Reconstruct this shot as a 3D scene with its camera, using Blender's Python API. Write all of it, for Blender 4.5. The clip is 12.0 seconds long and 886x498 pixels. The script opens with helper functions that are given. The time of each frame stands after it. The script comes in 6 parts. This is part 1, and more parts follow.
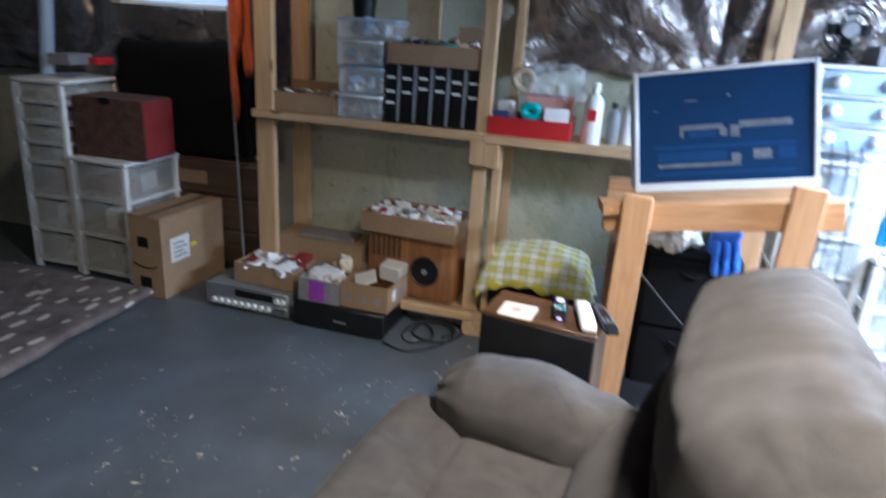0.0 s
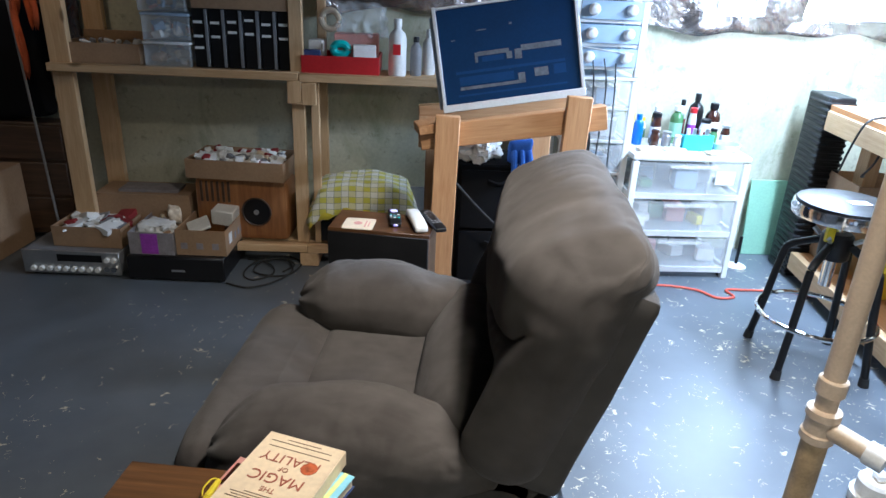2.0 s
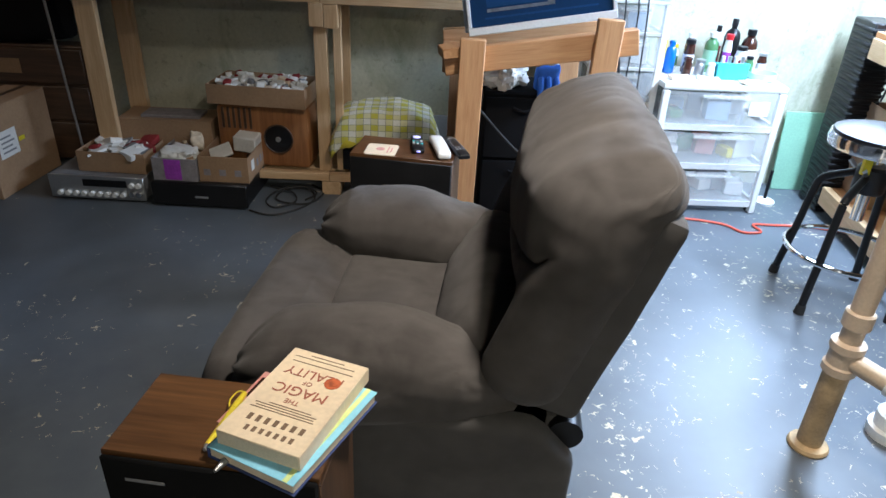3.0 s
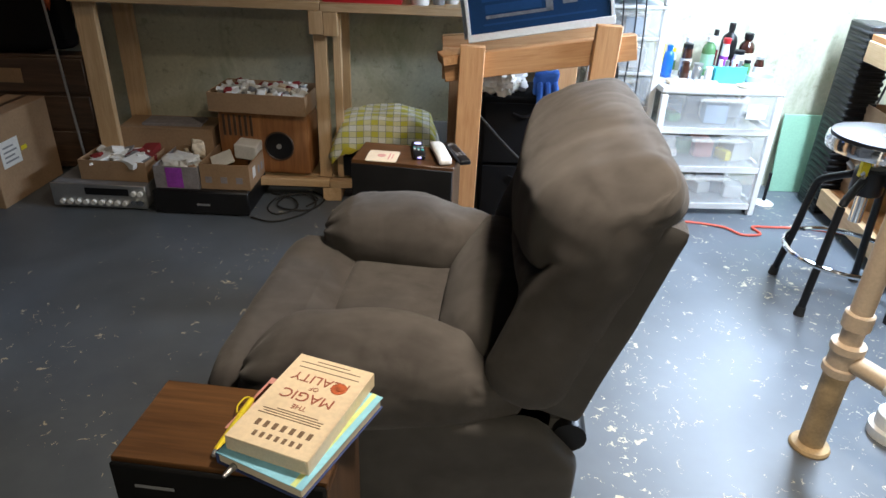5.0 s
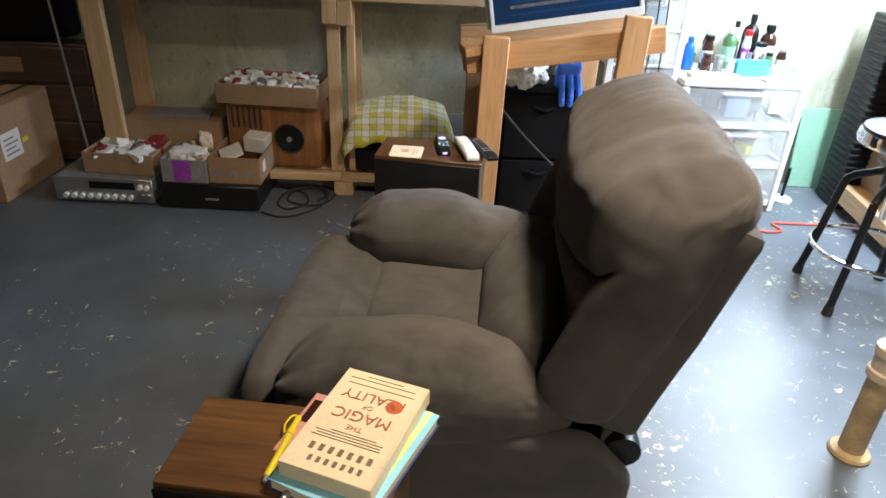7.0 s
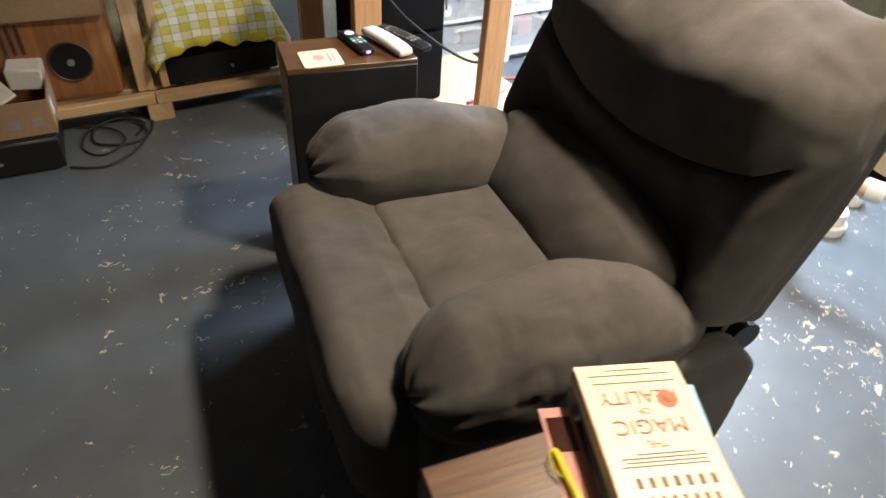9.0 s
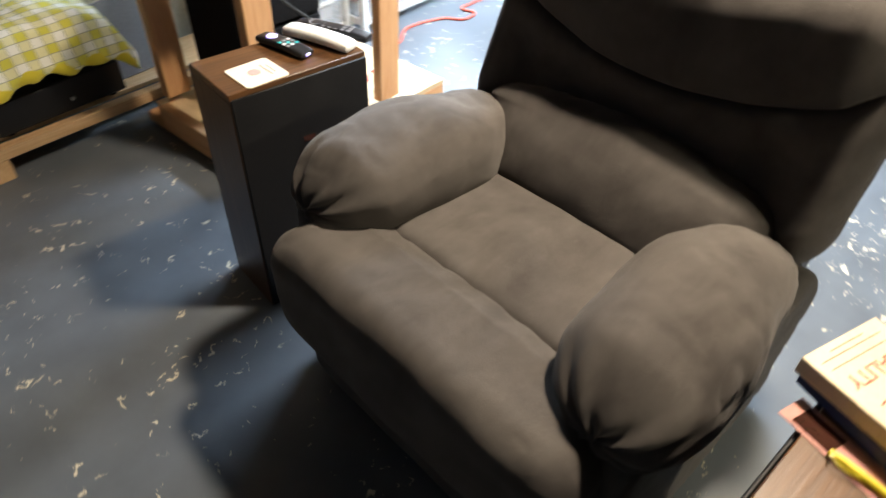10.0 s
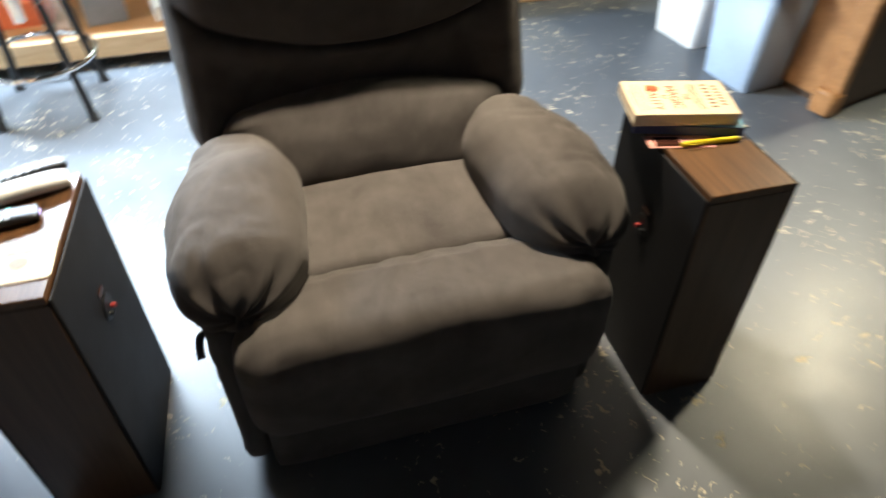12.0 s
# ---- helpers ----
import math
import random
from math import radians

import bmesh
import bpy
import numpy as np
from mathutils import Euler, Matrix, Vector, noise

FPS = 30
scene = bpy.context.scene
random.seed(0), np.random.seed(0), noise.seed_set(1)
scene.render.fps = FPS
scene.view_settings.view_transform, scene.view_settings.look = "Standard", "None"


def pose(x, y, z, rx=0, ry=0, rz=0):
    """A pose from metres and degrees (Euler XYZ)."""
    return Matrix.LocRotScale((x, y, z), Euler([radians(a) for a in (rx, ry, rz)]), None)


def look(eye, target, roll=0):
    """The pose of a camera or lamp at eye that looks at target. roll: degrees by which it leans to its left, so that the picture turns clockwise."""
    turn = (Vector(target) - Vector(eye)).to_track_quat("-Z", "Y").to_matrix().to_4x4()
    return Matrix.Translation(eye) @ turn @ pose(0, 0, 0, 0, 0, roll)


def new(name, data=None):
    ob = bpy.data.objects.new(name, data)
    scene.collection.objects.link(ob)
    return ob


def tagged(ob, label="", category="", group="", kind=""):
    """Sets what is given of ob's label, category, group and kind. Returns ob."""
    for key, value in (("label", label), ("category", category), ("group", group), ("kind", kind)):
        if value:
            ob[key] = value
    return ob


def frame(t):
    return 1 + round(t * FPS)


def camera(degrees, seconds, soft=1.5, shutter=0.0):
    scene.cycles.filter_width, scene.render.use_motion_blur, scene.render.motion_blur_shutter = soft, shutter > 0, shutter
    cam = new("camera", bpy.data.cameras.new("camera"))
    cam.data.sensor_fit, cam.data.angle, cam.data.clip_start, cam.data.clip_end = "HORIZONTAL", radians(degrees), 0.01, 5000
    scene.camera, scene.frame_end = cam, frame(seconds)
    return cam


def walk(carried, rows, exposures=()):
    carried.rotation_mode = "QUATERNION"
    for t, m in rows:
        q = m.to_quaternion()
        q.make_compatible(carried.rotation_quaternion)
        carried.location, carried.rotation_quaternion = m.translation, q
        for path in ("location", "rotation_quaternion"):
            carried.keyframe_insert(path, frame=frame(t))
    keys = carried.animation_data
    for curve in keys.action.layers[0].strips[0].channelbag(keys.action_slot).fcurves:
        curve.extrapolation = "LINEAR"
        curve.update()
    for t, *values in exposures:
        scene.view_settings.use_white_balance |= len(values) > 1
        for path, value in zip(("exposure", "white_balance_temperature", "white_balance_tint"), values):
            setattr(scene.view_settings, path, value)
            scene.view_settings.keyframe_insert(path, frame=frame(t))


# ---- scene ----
cam = camera(67.6, 12.0, shutter=0.5)
PATH = [
    (0, (1.574, -3.075, 1.350), (1.096, -1.246, 0.698), 3.8),
    (0.5, (1.609, -3.184, 1.336), (1.365, -1.373, 0.521), 1.9),
    (1, (1.597, -3.266, 1.349), (1.539, -1.451, 0.512), 1.9),
    (1.5, (1.556, -3.347, 1.350), (1.592, -1.506, 0.568), 3.4),
    (2, (1.532, -3.362, 1.342), (1.622, -1.517, 0.576), 2.7),
    (2.5, (1.525, -3.359, 1.324), (1.589, -1.534, 0.510), 3.6),
    (3, (1.529, -3.359, 1.314), (1.562, -1.597, 0.369), 2.8),
    (5, (1.522, -3.370, 1.322), (1.556, -1.601, 0.389), 2.3),
    (5.5, (1.511, -3.360, 1.322), (1.555, -1.590, 0.394), 2.4),
    (6, (1.497, -3.345, 1.319), (1.541, -1.573, 0.394), 3.0),
    (6.5, (1.484, -3.331, 1.320), (1.528, -1.562, 0.388), 3.0),
    (6.7, (1.460, -3.328, 1.312), (1.509, -1.559, 0.380), 2.9),
    (8.3, (1.142, -3.008, 1.303), (1.500, -1.451, 0.101), 4.2),
    (8.5, (1.068, -2.990, 1.279), (1.591, -1.471, 0.087), 3.2),
    (9, (0.880, -2.867, 1.281), (1.645, -1.527, 0.009), 3.6),
    (9.5, (0.743, -2.658, 1.265), (1.689, -1.490, -0.055), 3.4),
    (10, (0.652, -2.459, 1.244), (1.796, -1.514, -0.097), 1.9),
    (10.5, (0.510, -2.240, 1.267), (1.838, -1.691, -0.124), 0.7),
    (11, (0.529, -2.005, 1.257), (1.903, -1.802, -0.182), 3.4),
    (11.5, (0.494, -1.850, 1.262), (1.871, -1.980, -0.184), 1.4),
    (12, (0.404, -1.698, 1.311), (1.776, -2.254, -0.033), 0.1),
]
walk(cam, [(t, look(eye, target, roll)) for t, eye, target, roll in PATH], [(0, 0.66, 5000, 10), (0.5, 0.33, 4950, 10), (1.5, 0.08, 5100, 10), (2.5, -0.03, 5200, 10), (6.7, 0.12, 6000, 10), (8.3, 0.56, 6000, 10), (9.5, 0.71, 6050, 10), (10.5, 1.17, 6100, 9), (11.5, 1.24, 6100, 8), (12, 1.12, 6120, 8)])

# ---- world and lights ----
world = bpy.data.worlds.new("daylight")
scene.world = world
world.use_nodes = True
wn = world.node_tree
sky = wn.nodes.new("ShaderNodeTexSky")
sky.sky_type, sky.sun_disc = "NISHITA", False
sky.sun_elevation, sky.sun_rotation = radians(40), radians(20)
wn.links.new(sky.outputs[0], wn.nodes["Background"].inputs[0])
wn.nodes["Background"].inputs[1].default_value = 0.12


def area(name, place, target, energy, color, size, size_y, spread=180):
    data = bpy.data.lights.new(name, "AREA")
    data.energy, data.color, data.shape, data.size, data.size_y = energy, color, "RECTANGLE", size, size_y
    data.spread = radians(spread)
    ob = new(name, data)
    ob.matrix_world = look(place, target)
    return ob


COOL, WARM = (0.80, 0.90, 1.0), (1.0, 0.80, 0.57)
area("window_daylight_a", (3.07, -0.03, 1.42), (3.0, -2.0, 0.6), 18, COOL, 0.22, 0.40)
area("window_daylight_b", (3.60, -0.03, 1.42), (3.3, -2.0, 0.6), 30, COOL, 0.42, 0.40)
area("window_daylight_c", (-0.68, -0.03, 1.62), (-0.5, -2.0, 0.3), 0.5, (0.55, 0.75, 1.0), 0.5, 0.40)
area("bench_tube_light", (3.30, -1.15, 1.64), (3.0, -1.13, 0.0), 92, COOL, 1.1, 0.12)
area("ceiling_tube_light", (2.05, -4.95, 2.15), (1.95, -3.45, 0.0), 14, (1.0, 0.84, 0.56), 0.30, 0.22, 96)
area("ceiling_bulb_light", (2.11, -2.28, 2.29), (1.62, -2.02, 0.0), 20, WARM, 0.16, 0.16, 104)
# added warm fill for the shelf and left foil, no known lamp there
area("shelf_fill_light", (0.25, -1.35, 2.42), (-0.65, -0.1, 1.35), 1.7, (1.0, 0.72, 0.42), 0.10, 0.10, 74)

# ---- materials ----
def nodes_of(name):
    m = bpy.data.materials.new(name)
    m.use_nodes = True
    t = m.node_tree
    return m, t, t.nodes["Principled BSDF"]


def set_in(n, key, value):
    n.inputs[key].default_value = value


def coords(t, stretch=(1, 1, 1)):
    c = t.nodes.new("ShaderNodeTexCoord")
    mp = t.nodes.new("ShaderNodeMapping")
    mp.inputs["Scale"].default_value = stretch
    t.links.new(c.outputs["Object"], mp.inputs["Vector"])
    return mp.outputs[0]


def noise_tex(t, vec, scale, detail=4, rough=0.55, distortion=0.0):
    n = t.nodes.new("ShaderNodeTexNoise")
    set_in(n, "Scale", scale), set_in(n, "Detail", detail), set_in(n, "Roughness", rough), set_in(n, "Distortion", distortion)
    t.links.new(vec, n.inputs["Vector"])
    return n.outputs["Fac"]


def ramp(t, fac, stops):
    r = t.nodes.new("ShaderNodeValToRGB")
    el = r.color_ramp.elements
    while len(el) < len(stops):
        el.new(0.5)
    for e, (p, c) in zip(el, stops):
        e.position, e.color = p, (*c, 1) if len(c) == 3 else c
    t.links.new(fac, r.inputs[0])
    return r.outputs[0]


def mixc(t, fac, a, b, mode="MIX"):
    n = t.nodes.new("ShaderNodeMix")
    n.data_type, n.blend_type = "RGBA", mode
    for sock, v in ((n.inputs[0], fac), (n.inputs[6], a), (n.inputs[7], b)):
        if isinstance(v, bpy.types.NodeSocket):
            t.links.new(v, sock)
        else:
            sock.default_value = v if isinstance(v, float) else (*v, 1)
    return n.outputs[2]


def bump(t, b, height, strength, dist):
    n = t.nodes.new("ShaderNodeBump")
    set_in(n, "Strength", strength), set_in(n, "Distance", dist)
    t.links.new(height, n.inputs["Height"])
    t.links.new(n.outputs[0], b.inputs["Normal"])


def plain(name, color, rough=0.5, metal=0.0, vary=0.15, scale=9.0, bump_s=0.15, bump_scale=120.0, coat=0.0, trans=0.0, spec=0.5):
    """A surface with two scales of variation, fine relief and uneven gloss."""
    m, t, b = nodes_of(name)
    v = coords(t)
    big, fine = noise_tex(t, v, scale), noise_tex(t, v, bump_scale, 3)
    dark = tuple(c * (1 - vary) for c in color)
    light = tuple(min(1, c * (1 + vary)) for c in color)
    c1 = ramp(t, big, [(0.3, dark), (0.7, light)])
    c2 = mixc(t, 0.25, c1, ramp(t, fine, [(0.35, tuple(c * 0.7 for c in color)), (0.65, light)]))
    t.links.new(c2, b.inputs["Base Color"])
    r = t.nodes.new("ShaderNodeMapRange")
    set_in(r, "To Min", max(0.02, rough - 0.1)), set_in(r, "To Max", min(1, rough + 0.12))
    t.links.new(big, r.inputs[0])
    t.links.new(r.outputs[0], b.inputs["Roughness"])
    set_in(b, "Metallic", metal), set_in(b, "Coat Weight", coat), set_in(b, "Transmission Weight", trans), set_in(b, "Specular IOR Level", spec)
    bump(t, b, fine, bump_s, 0.002)
    return m


def wood(name, dark, light, axis, rough=0.6, grain=14.0, knots=True, coat=0.0):
    m, t, b = nodes_of(name)
    st = [1.0, 1.0, 1.0]
    st["xyz".index(axis)] = 0.07
    v = coords(t, tuple(st))
    info = t.nodes.new("ShaderNodeObjectInfo")
    off = t.nodes.new("ShaderNodeVectorMath")
    off.operation = "ADD"
    sc = t.nodes.new("ShaderNodeVectorMath")
    sc.operation = "SCALE"
    sc.inputs[0].default_value, sc.inputs["Scale"].default_value = (7, 3, 5), 1
    t.links.new(info.outputs["Random"], sc.inputs["Scale"])
    t.links.new(v, off.inputs[0]), t.links.new(sc.outputs[0], off.inputs[1])
    v = off.outputs[0]
    g = noise_tex(t, v, grain * 2.2, 6, 0.6, 1.2)
    fine = noise_tex(t, v, grain * 14, 3)
    col = ramp(t, g, [(0.28, dark), (0.5, tuple((a + c) / 2 for a, c in zip(dark, light))), (0.68, light)])
    col = mixc(t, 0.35, col, ramp(t, fine, [(0.3, dark), (0.7, light)]))
    if knots:
        vo = t.nodes.new("ShaderNodeTexVoronoi")
        set_in(vo, "Scale", 5.0)
        t.links.new(coords(t, tuple(1.0 if s == 1.0 else 0.45 for s in st)), vo.inputs["Vector"])
        k = ramp(t, vo.outputs["Distance"], [(0.0, (1, 1, 1)), (0.05, (1, 1, 1)), (0.09, (0, 0, 0))])
        col = mixc(t, k, col, tuple(c * 0.45 for c in dark))
    t.links.new(col, b.inputs["Base Color"])
    set_in(b, "Roughness", rough), set_in(b, "Coat Weight", coat)
    bump(t, b, fine, 0.2, 0.002)
    return m


def fabric_mat(name, color, light):
    """Brushed microfibre: soft nap patches, sheen and a fine weave."""
    m, t, b = nodes_of(name)
    v = coords(t)
    nap, mid, fine = noise_tex(t, v, 6.0, 3, 0.5, 0.8), noise_tex(t, v, 26.0, 4), noise_tex(t, v, 700.0, 2)
    col = ramp(t, nap, [(0.30, color), (0.70, light)])
    col = mixc(t, 0.15, col, ramp(t, mid, [(0.32, tuple(c * 0.62 for c in color)), (0.68, tuple(c * 1.12 for c in light))]))
    brush = noise_tex(t, coords(t, (0.22, 1.0, 0.35)), 34.0, 3, 0.6, 0.6)
    col = mixc(t, 0.08, col, ramp(t, brush, [(0.36, tuple(c * 0.6 for c in color)), (0.66, tuple(c * 1.2 for c in light))]))
    t.links.new(col, b.inputs["Base Color"])
    set_in(b, "Roughness", 0.92), set_in(b, "Sheen Weight", 0.12), set_in(b, "Sheen Roughness", 0.4)
    set_in(b, "Specular IOR Level", 0.2)
    b.inputs["Sheen Tint"].default_value = (0.75, 0.72, 0.7, 1)
    bump(t, b, mixc(t, 0.25, mixc(t, 0.5, nap, mid), fine), 0.5, 0.008)
    return m


def floor_mat():
    """Blue-grey painted concrete, scuffed and chipped to pale cement."""
    m, t, b = nodes_of("painted_concrete")
    v = coords(t)
    cloud, mid, fine = noise_tex(t, v, 0.9, 5), noise_tex(t, v, 7.0, 5), noise_tex(t, v, 90.0, 3)
    paint = ramp(t, cloud, [(0.3, (0.080, 0.092, 0.108)), (0.7, (0.118, 0.135, 0.155))])
    paint = mixc(t, 0.35, paint, ramp(t, mid, [(0.3, (0.065, 0.075, 0.088)), (0.7, (0.135, 0.152, 0.172))]))
    # chips: stretched flecks, thinned out by a patchy mask
    masks = []
    for seed, stretch, sc, cut in ((0.0, (1, 0.30, 1), 78.0, 0.12), (7.3, (0.20, 1.0, 1), 84.0, 0.10), (3.1, (0.6, 1.0, 1), 34.0, 0.13), (5.9, (1.0, 0.9, 1), 110.0, 0.14)):
        mp = t.nodes.new("ShaderNodeMapping")
        mp.inputs["Location"].default_value = (seed, seed * 0.7, 0)
        mp.inputs["Rotation"].default_value = (0, 0, 0.5 + seed)
        mp.inputs["Scale"].default_value = stretch
        warp = t.nodes.new("ShaderNodeTexNoise")
        set_in(warp, "Scale", 34.0), set_in(warp, "Detail", 4.0)
        t.links.new(v, warp.inputs["Vector"])
        add = t.nodes.new("ShaderNodeVectorMath")
        add.operation = "MULTIPLY_ADD"
        add.inputs[1].default_value = (0.085, 0.085, 0.0)
        t.links.new(warp.outputs["Color"], add.inputs[0]), t.links.new(v, add.inputs[2])
        t.links.new(add.outputs[0], mp.inputs["Vector"])
        vo = t.nodes.new("ShaderNodeTexVoronoi")
        set_in(vo, "Scale", sc * 0.55)
        t.links.new(mp.outputs[0], vo.inputs["Vector"])
        dot = ramp(t, vo.outputs["Distance"], [(0.0, (1, 1, 1)), (cut, (1, 1, 1)), (cut + 0.05, (0, 0, 0))])
        sel = t.nodes.new("ShaderNodeSeparateColor")
        t.links.new(vo.outputs["Color"], sel.inputs[0])
        masks.append((dot, sel.outputs[0]))
    sep = t.nodes.new("ShaderNodeSeparateXYZ")
    t.links.new(v, sep.inputs[0])
    worn = t.nodes.new("ShaderNodeMapRange")      # more wear in the walkway behind the armchair
    set_in(worn, "From Min", 0.9), set_in(worn, "From Max", 3.9), set_in(worn, "To Min", 0.15), set_in(worn, "To Max", 0.78)
    reach = t.nodes.new("ShaderNodeMath")
    reach.operation = "MULTIPLY_ADD"
    reach.inputs[1].default_value = -0.6
    t.links.new(sep.outputs[1], reach.inputs[0]), t.links.new(sep.outputs[0], reach.inputs[2])
    t.links.new(reach.outputs[0], worn.inputs[0])
    patch = noise_tex(t, v, 2.6, 3)
    prob = t.nodes.new("ShaderNodeMath")
    prob.operation = "MULTIPLY"
    t.links.new(worn.outputs[0], prob.inputs[0])
    t.links.new(ramp(t, patch, [(0.42, (0.18, 0.18, 0.18)), (0.56, (0.8, 0.8, 0.8)), (0.68, (1.9, 1.9, 1.9))]), prob.inputs[1])
    total = None
    for k, (dot, pick) in enumerate(masks):
        lt = t.nodes.new("ShaderNodeMath")
        lt.operation = "LESS_THAN"
        t.links.new(pick, lt.inputs[0])
        if k == 2:                                   # the largest flakes only where feet pass most
            big = t.nodes.new("ShaderNodeMath")
            big.operation = "MULTIPLY_ADD"
            big.inputs[1].default_value, big.inputs[2].default_value = 1.7, -0.20
            t.links.new(prob.outputs[0], big.inputs[0])
            t.links.new(big.outputs[0], lt.inputs[1])
        else:
            t.links.new(prob.outputs[0], lt.inputs[1])
        mul = t.nodes.new("ShaderNodeMath")
        mul.operation = "MULTIPLY"
        t.links.new(dot, mul.inputs[0]), t.links.new(lt.outputs[0], mul.inputs[1])
        if total is None:
            total = mul.outputs[0]
        else:
            mx = t.nodes.new("ShaderNodeMath")
            mx.operation = "MAXIMUM"
            t.links.new(total, mx.inputs[0]), t.links.new(mul.outputs[0], mx.inputs[1])
            total = mx.outputs[0]
    chip = ramp(t, fine, [(0.3, (0.42, 0.38, 0.27)), (0.7, (0.62, 0.57, 0.44))])
    t.links.new(mixc(t, total, paint, chip), b.inputs["Base Color"])
    r = t.nodes.new("ShaderNodeMapRange")
    set_in(r, "To Min", 0.30), set_in(r, "To Max", 0.50)
    t.links.new(mid, r.inputs[0])
    t.links.new(mixc(t, total, r.outputs[0], (0.85, 0.85, 0.85)), b.inputs["Roughness"])
    h = t.nodes.new("ShaderNodeMath")
    h.operation = "MULTIPLY_ADD"
    h.inputs[1].default_value = -0.8
    t.links.new(total, h.inputs[0]), t.links.new(mid, h.inputs[2])
    bump(t, b, h.outputs[0], 0.18, 0.003)
    return m


def checks_mat():
    """Yellow, white and grey check cloth."""
    m, t, b = nodes_of("check_cloth")
    v = coords(t)
    sep = t.nodes.new("ShaderNodeSeparateXYZ")
    t.links.new(v, sep.inputs[0])

    run = t.nodes.new("ShaderNodeMath")
    run.operation = "ADD"
    t.links.new(sep.outputs[1], run.inputs[0]), t.links.new(sep.outputs[2], run.inputs[1])

    def band(axis, step, lo):
        s = t.nodes.new("ShaderNodeMath")
        s.operation = "MULTIPLY"
        s.inputs[1].default_value = 1 / step
        t.links.new(run.outputs[0] if axis else sep.outputs[0], s.inputs[0])
        f = t.nodes.new("ShaderNodeMath")
        f.operation = "FRACT"
        t.links.new(s.outputs[0], f.inputs[0])
        g = t.nodes.new("ShaderNodeMath")
        g.operation = "LESS_THAN"
        g.inputs[1].default_value = lo
        t.links.new(f.outputs[0], g.inputs[0])
        return g.outputs[0]
    gold = (0.60, 0.56, 0.07)
    across = mixc(t, band(0, 0.068, 0.50), (0.80, 0.80, 0.74), gold)
    down = mixc(t, band(1, 0.068, 0.50), (0.80, 0.80, 0.74), gold)
    col = mixc(t, 0.5, across, down)
    col = mixc(t, band(0, 0.034, 0.07), col, (0.28, 0.30, 0.24))
    col = mixc(t, band(1, 0.034, 0.07), col, (0.28, 0.30, 0.24))
    hem = t.nodes.new("ShaderNodeMath")
    hem.operation = "LESS_THAN"
    hem.inputs[1].default_value = -0.165
    t.links.new(sep.outputs[1], hem.inputs[0])
    col = mixc(t, hem.outputs[0], col, (0.62, 0.53, 0.03))
    t.links.new(col, b.inputs["Base Color"])
    set_in(b, "Roughness", 0.9), set_in(b, "Sheen Weight", 0.2)
    bump(t, b, noise_tex(t, v, 260.0, 2), 0.25, 0.002)
    return m


def rug_mat():
    """Dark brown quilt cotton with pale sprigs."""
    m, t, b = nodes_of("sprigged_cotton")
    v = coords(t)
    base = ramp(t, noise_tex(t, v, 9.0), [(0.3, (0.095, 0.075, 0.068)), (0.7, (0.20, 0.16, 0.145))])
    mp = t.nodes.new("ShaderNodeMapping")
    mp.inputs["Scale"].default_value, mp.inputs["Rotation"].default_value = (1, 0.4, 1), (0, 0, 0.7)
    t.links.new(v, mp.inputs["Vector"])
    vo = t.nodes.new("ShaderNodeTexVoronoi")
    set_in(vo, "Scale", 17.0)
    t.links.new(mp.outputs[0], vo.inputs["Vector"])
    k = ramp(t, vo.outputs["Distance"], [(0.0, (1, 1, 1)), (0.24, (1, 1, 1)), (0.30, (0, 0, 0))])
    t.links.new(mixc(t, k, base, (0.58, 0.52, 0.44)), b.inputs["Base Color"])
    set_in(b, "Roughness", 0.95)
    bump(t, b, noise_tex(t, v, 30.0, 3), 0.5, 0.006)
    return m


def clear_mat(name, tint, rough=0.25, alpha=0.45):
    """Frosted clear plastic."""
    m, t, b = nodes_of(name)
    v = coords(t)
    t.links.new(ramp(t, noise_tex(t, v, 8.0), [(0.3, tuple(c * 0.85 for c in tint)), (0.7, tint)]), b.inputs["Base Color"])
    set_in(b, "Roughness", rough), set_in(b, "Alpha", alpha), set_in(b, "IOR", 1.45)
    return m


def glow_mat(name, color, strength):
    m, t, b = nodes_of(name)
    b.inputs["Emission Color"].default_value = (*color, 1)
    set_in(b, "Emission Strength", strength)
    return m


def foil_mat():
    m, t, b = nodes_of("silver_foil")
    v = coords(t)
    w = noise_tex(t, v, 3.2, 5, 0.6, 1.6)
    t.links.new(ramp(t, w, [(0.3, (0.20, 0.175, 0.165)), (0.7, (0.52, 0.48, 0.46))]), b.inputs["Base Color"])
    set_in(b, "Metallic", 0.9), set_in(b, "Roughness", 0.27)
    bump(t, b, w, 0.8, 0.07)
    return m


M_FLOOR = floor_mat()
M_WALL = plain("painted_block_wall", (0.56, 0.555, 0.43), 0.75, vary=0.16, scale=2.2, bump_s=0.35, bump_scale=60)
wt = M_WALL.node_tree
wb_ = wt.nodes["Principled BSDF"]
clean = wb_.inputs["Base Color"].links[0].from_socket
damp = ramp(wt, noise_tex(wt, coords(wt, (1.0, 1.0, 0.45)), 3.4, 6, 0.65, 0.8), [(0.50, (0, 0, 0)), (0.68, (0.75, 0.75, 0.75))])
specks = ramp(wt, noise_tex(wt, coords(wt), 17.0, 5, 0.7), [(0.56, (0, 0, 0)), (0.66, (0.55, 0.55, 0.55))])
wt.links.new(mixc(wt, specks, mixc(wt, damp, clean, (0.30, 0.31, 0.20)), (0.24, 0.23, 0.15)), wb_.inputs["Base Color"])
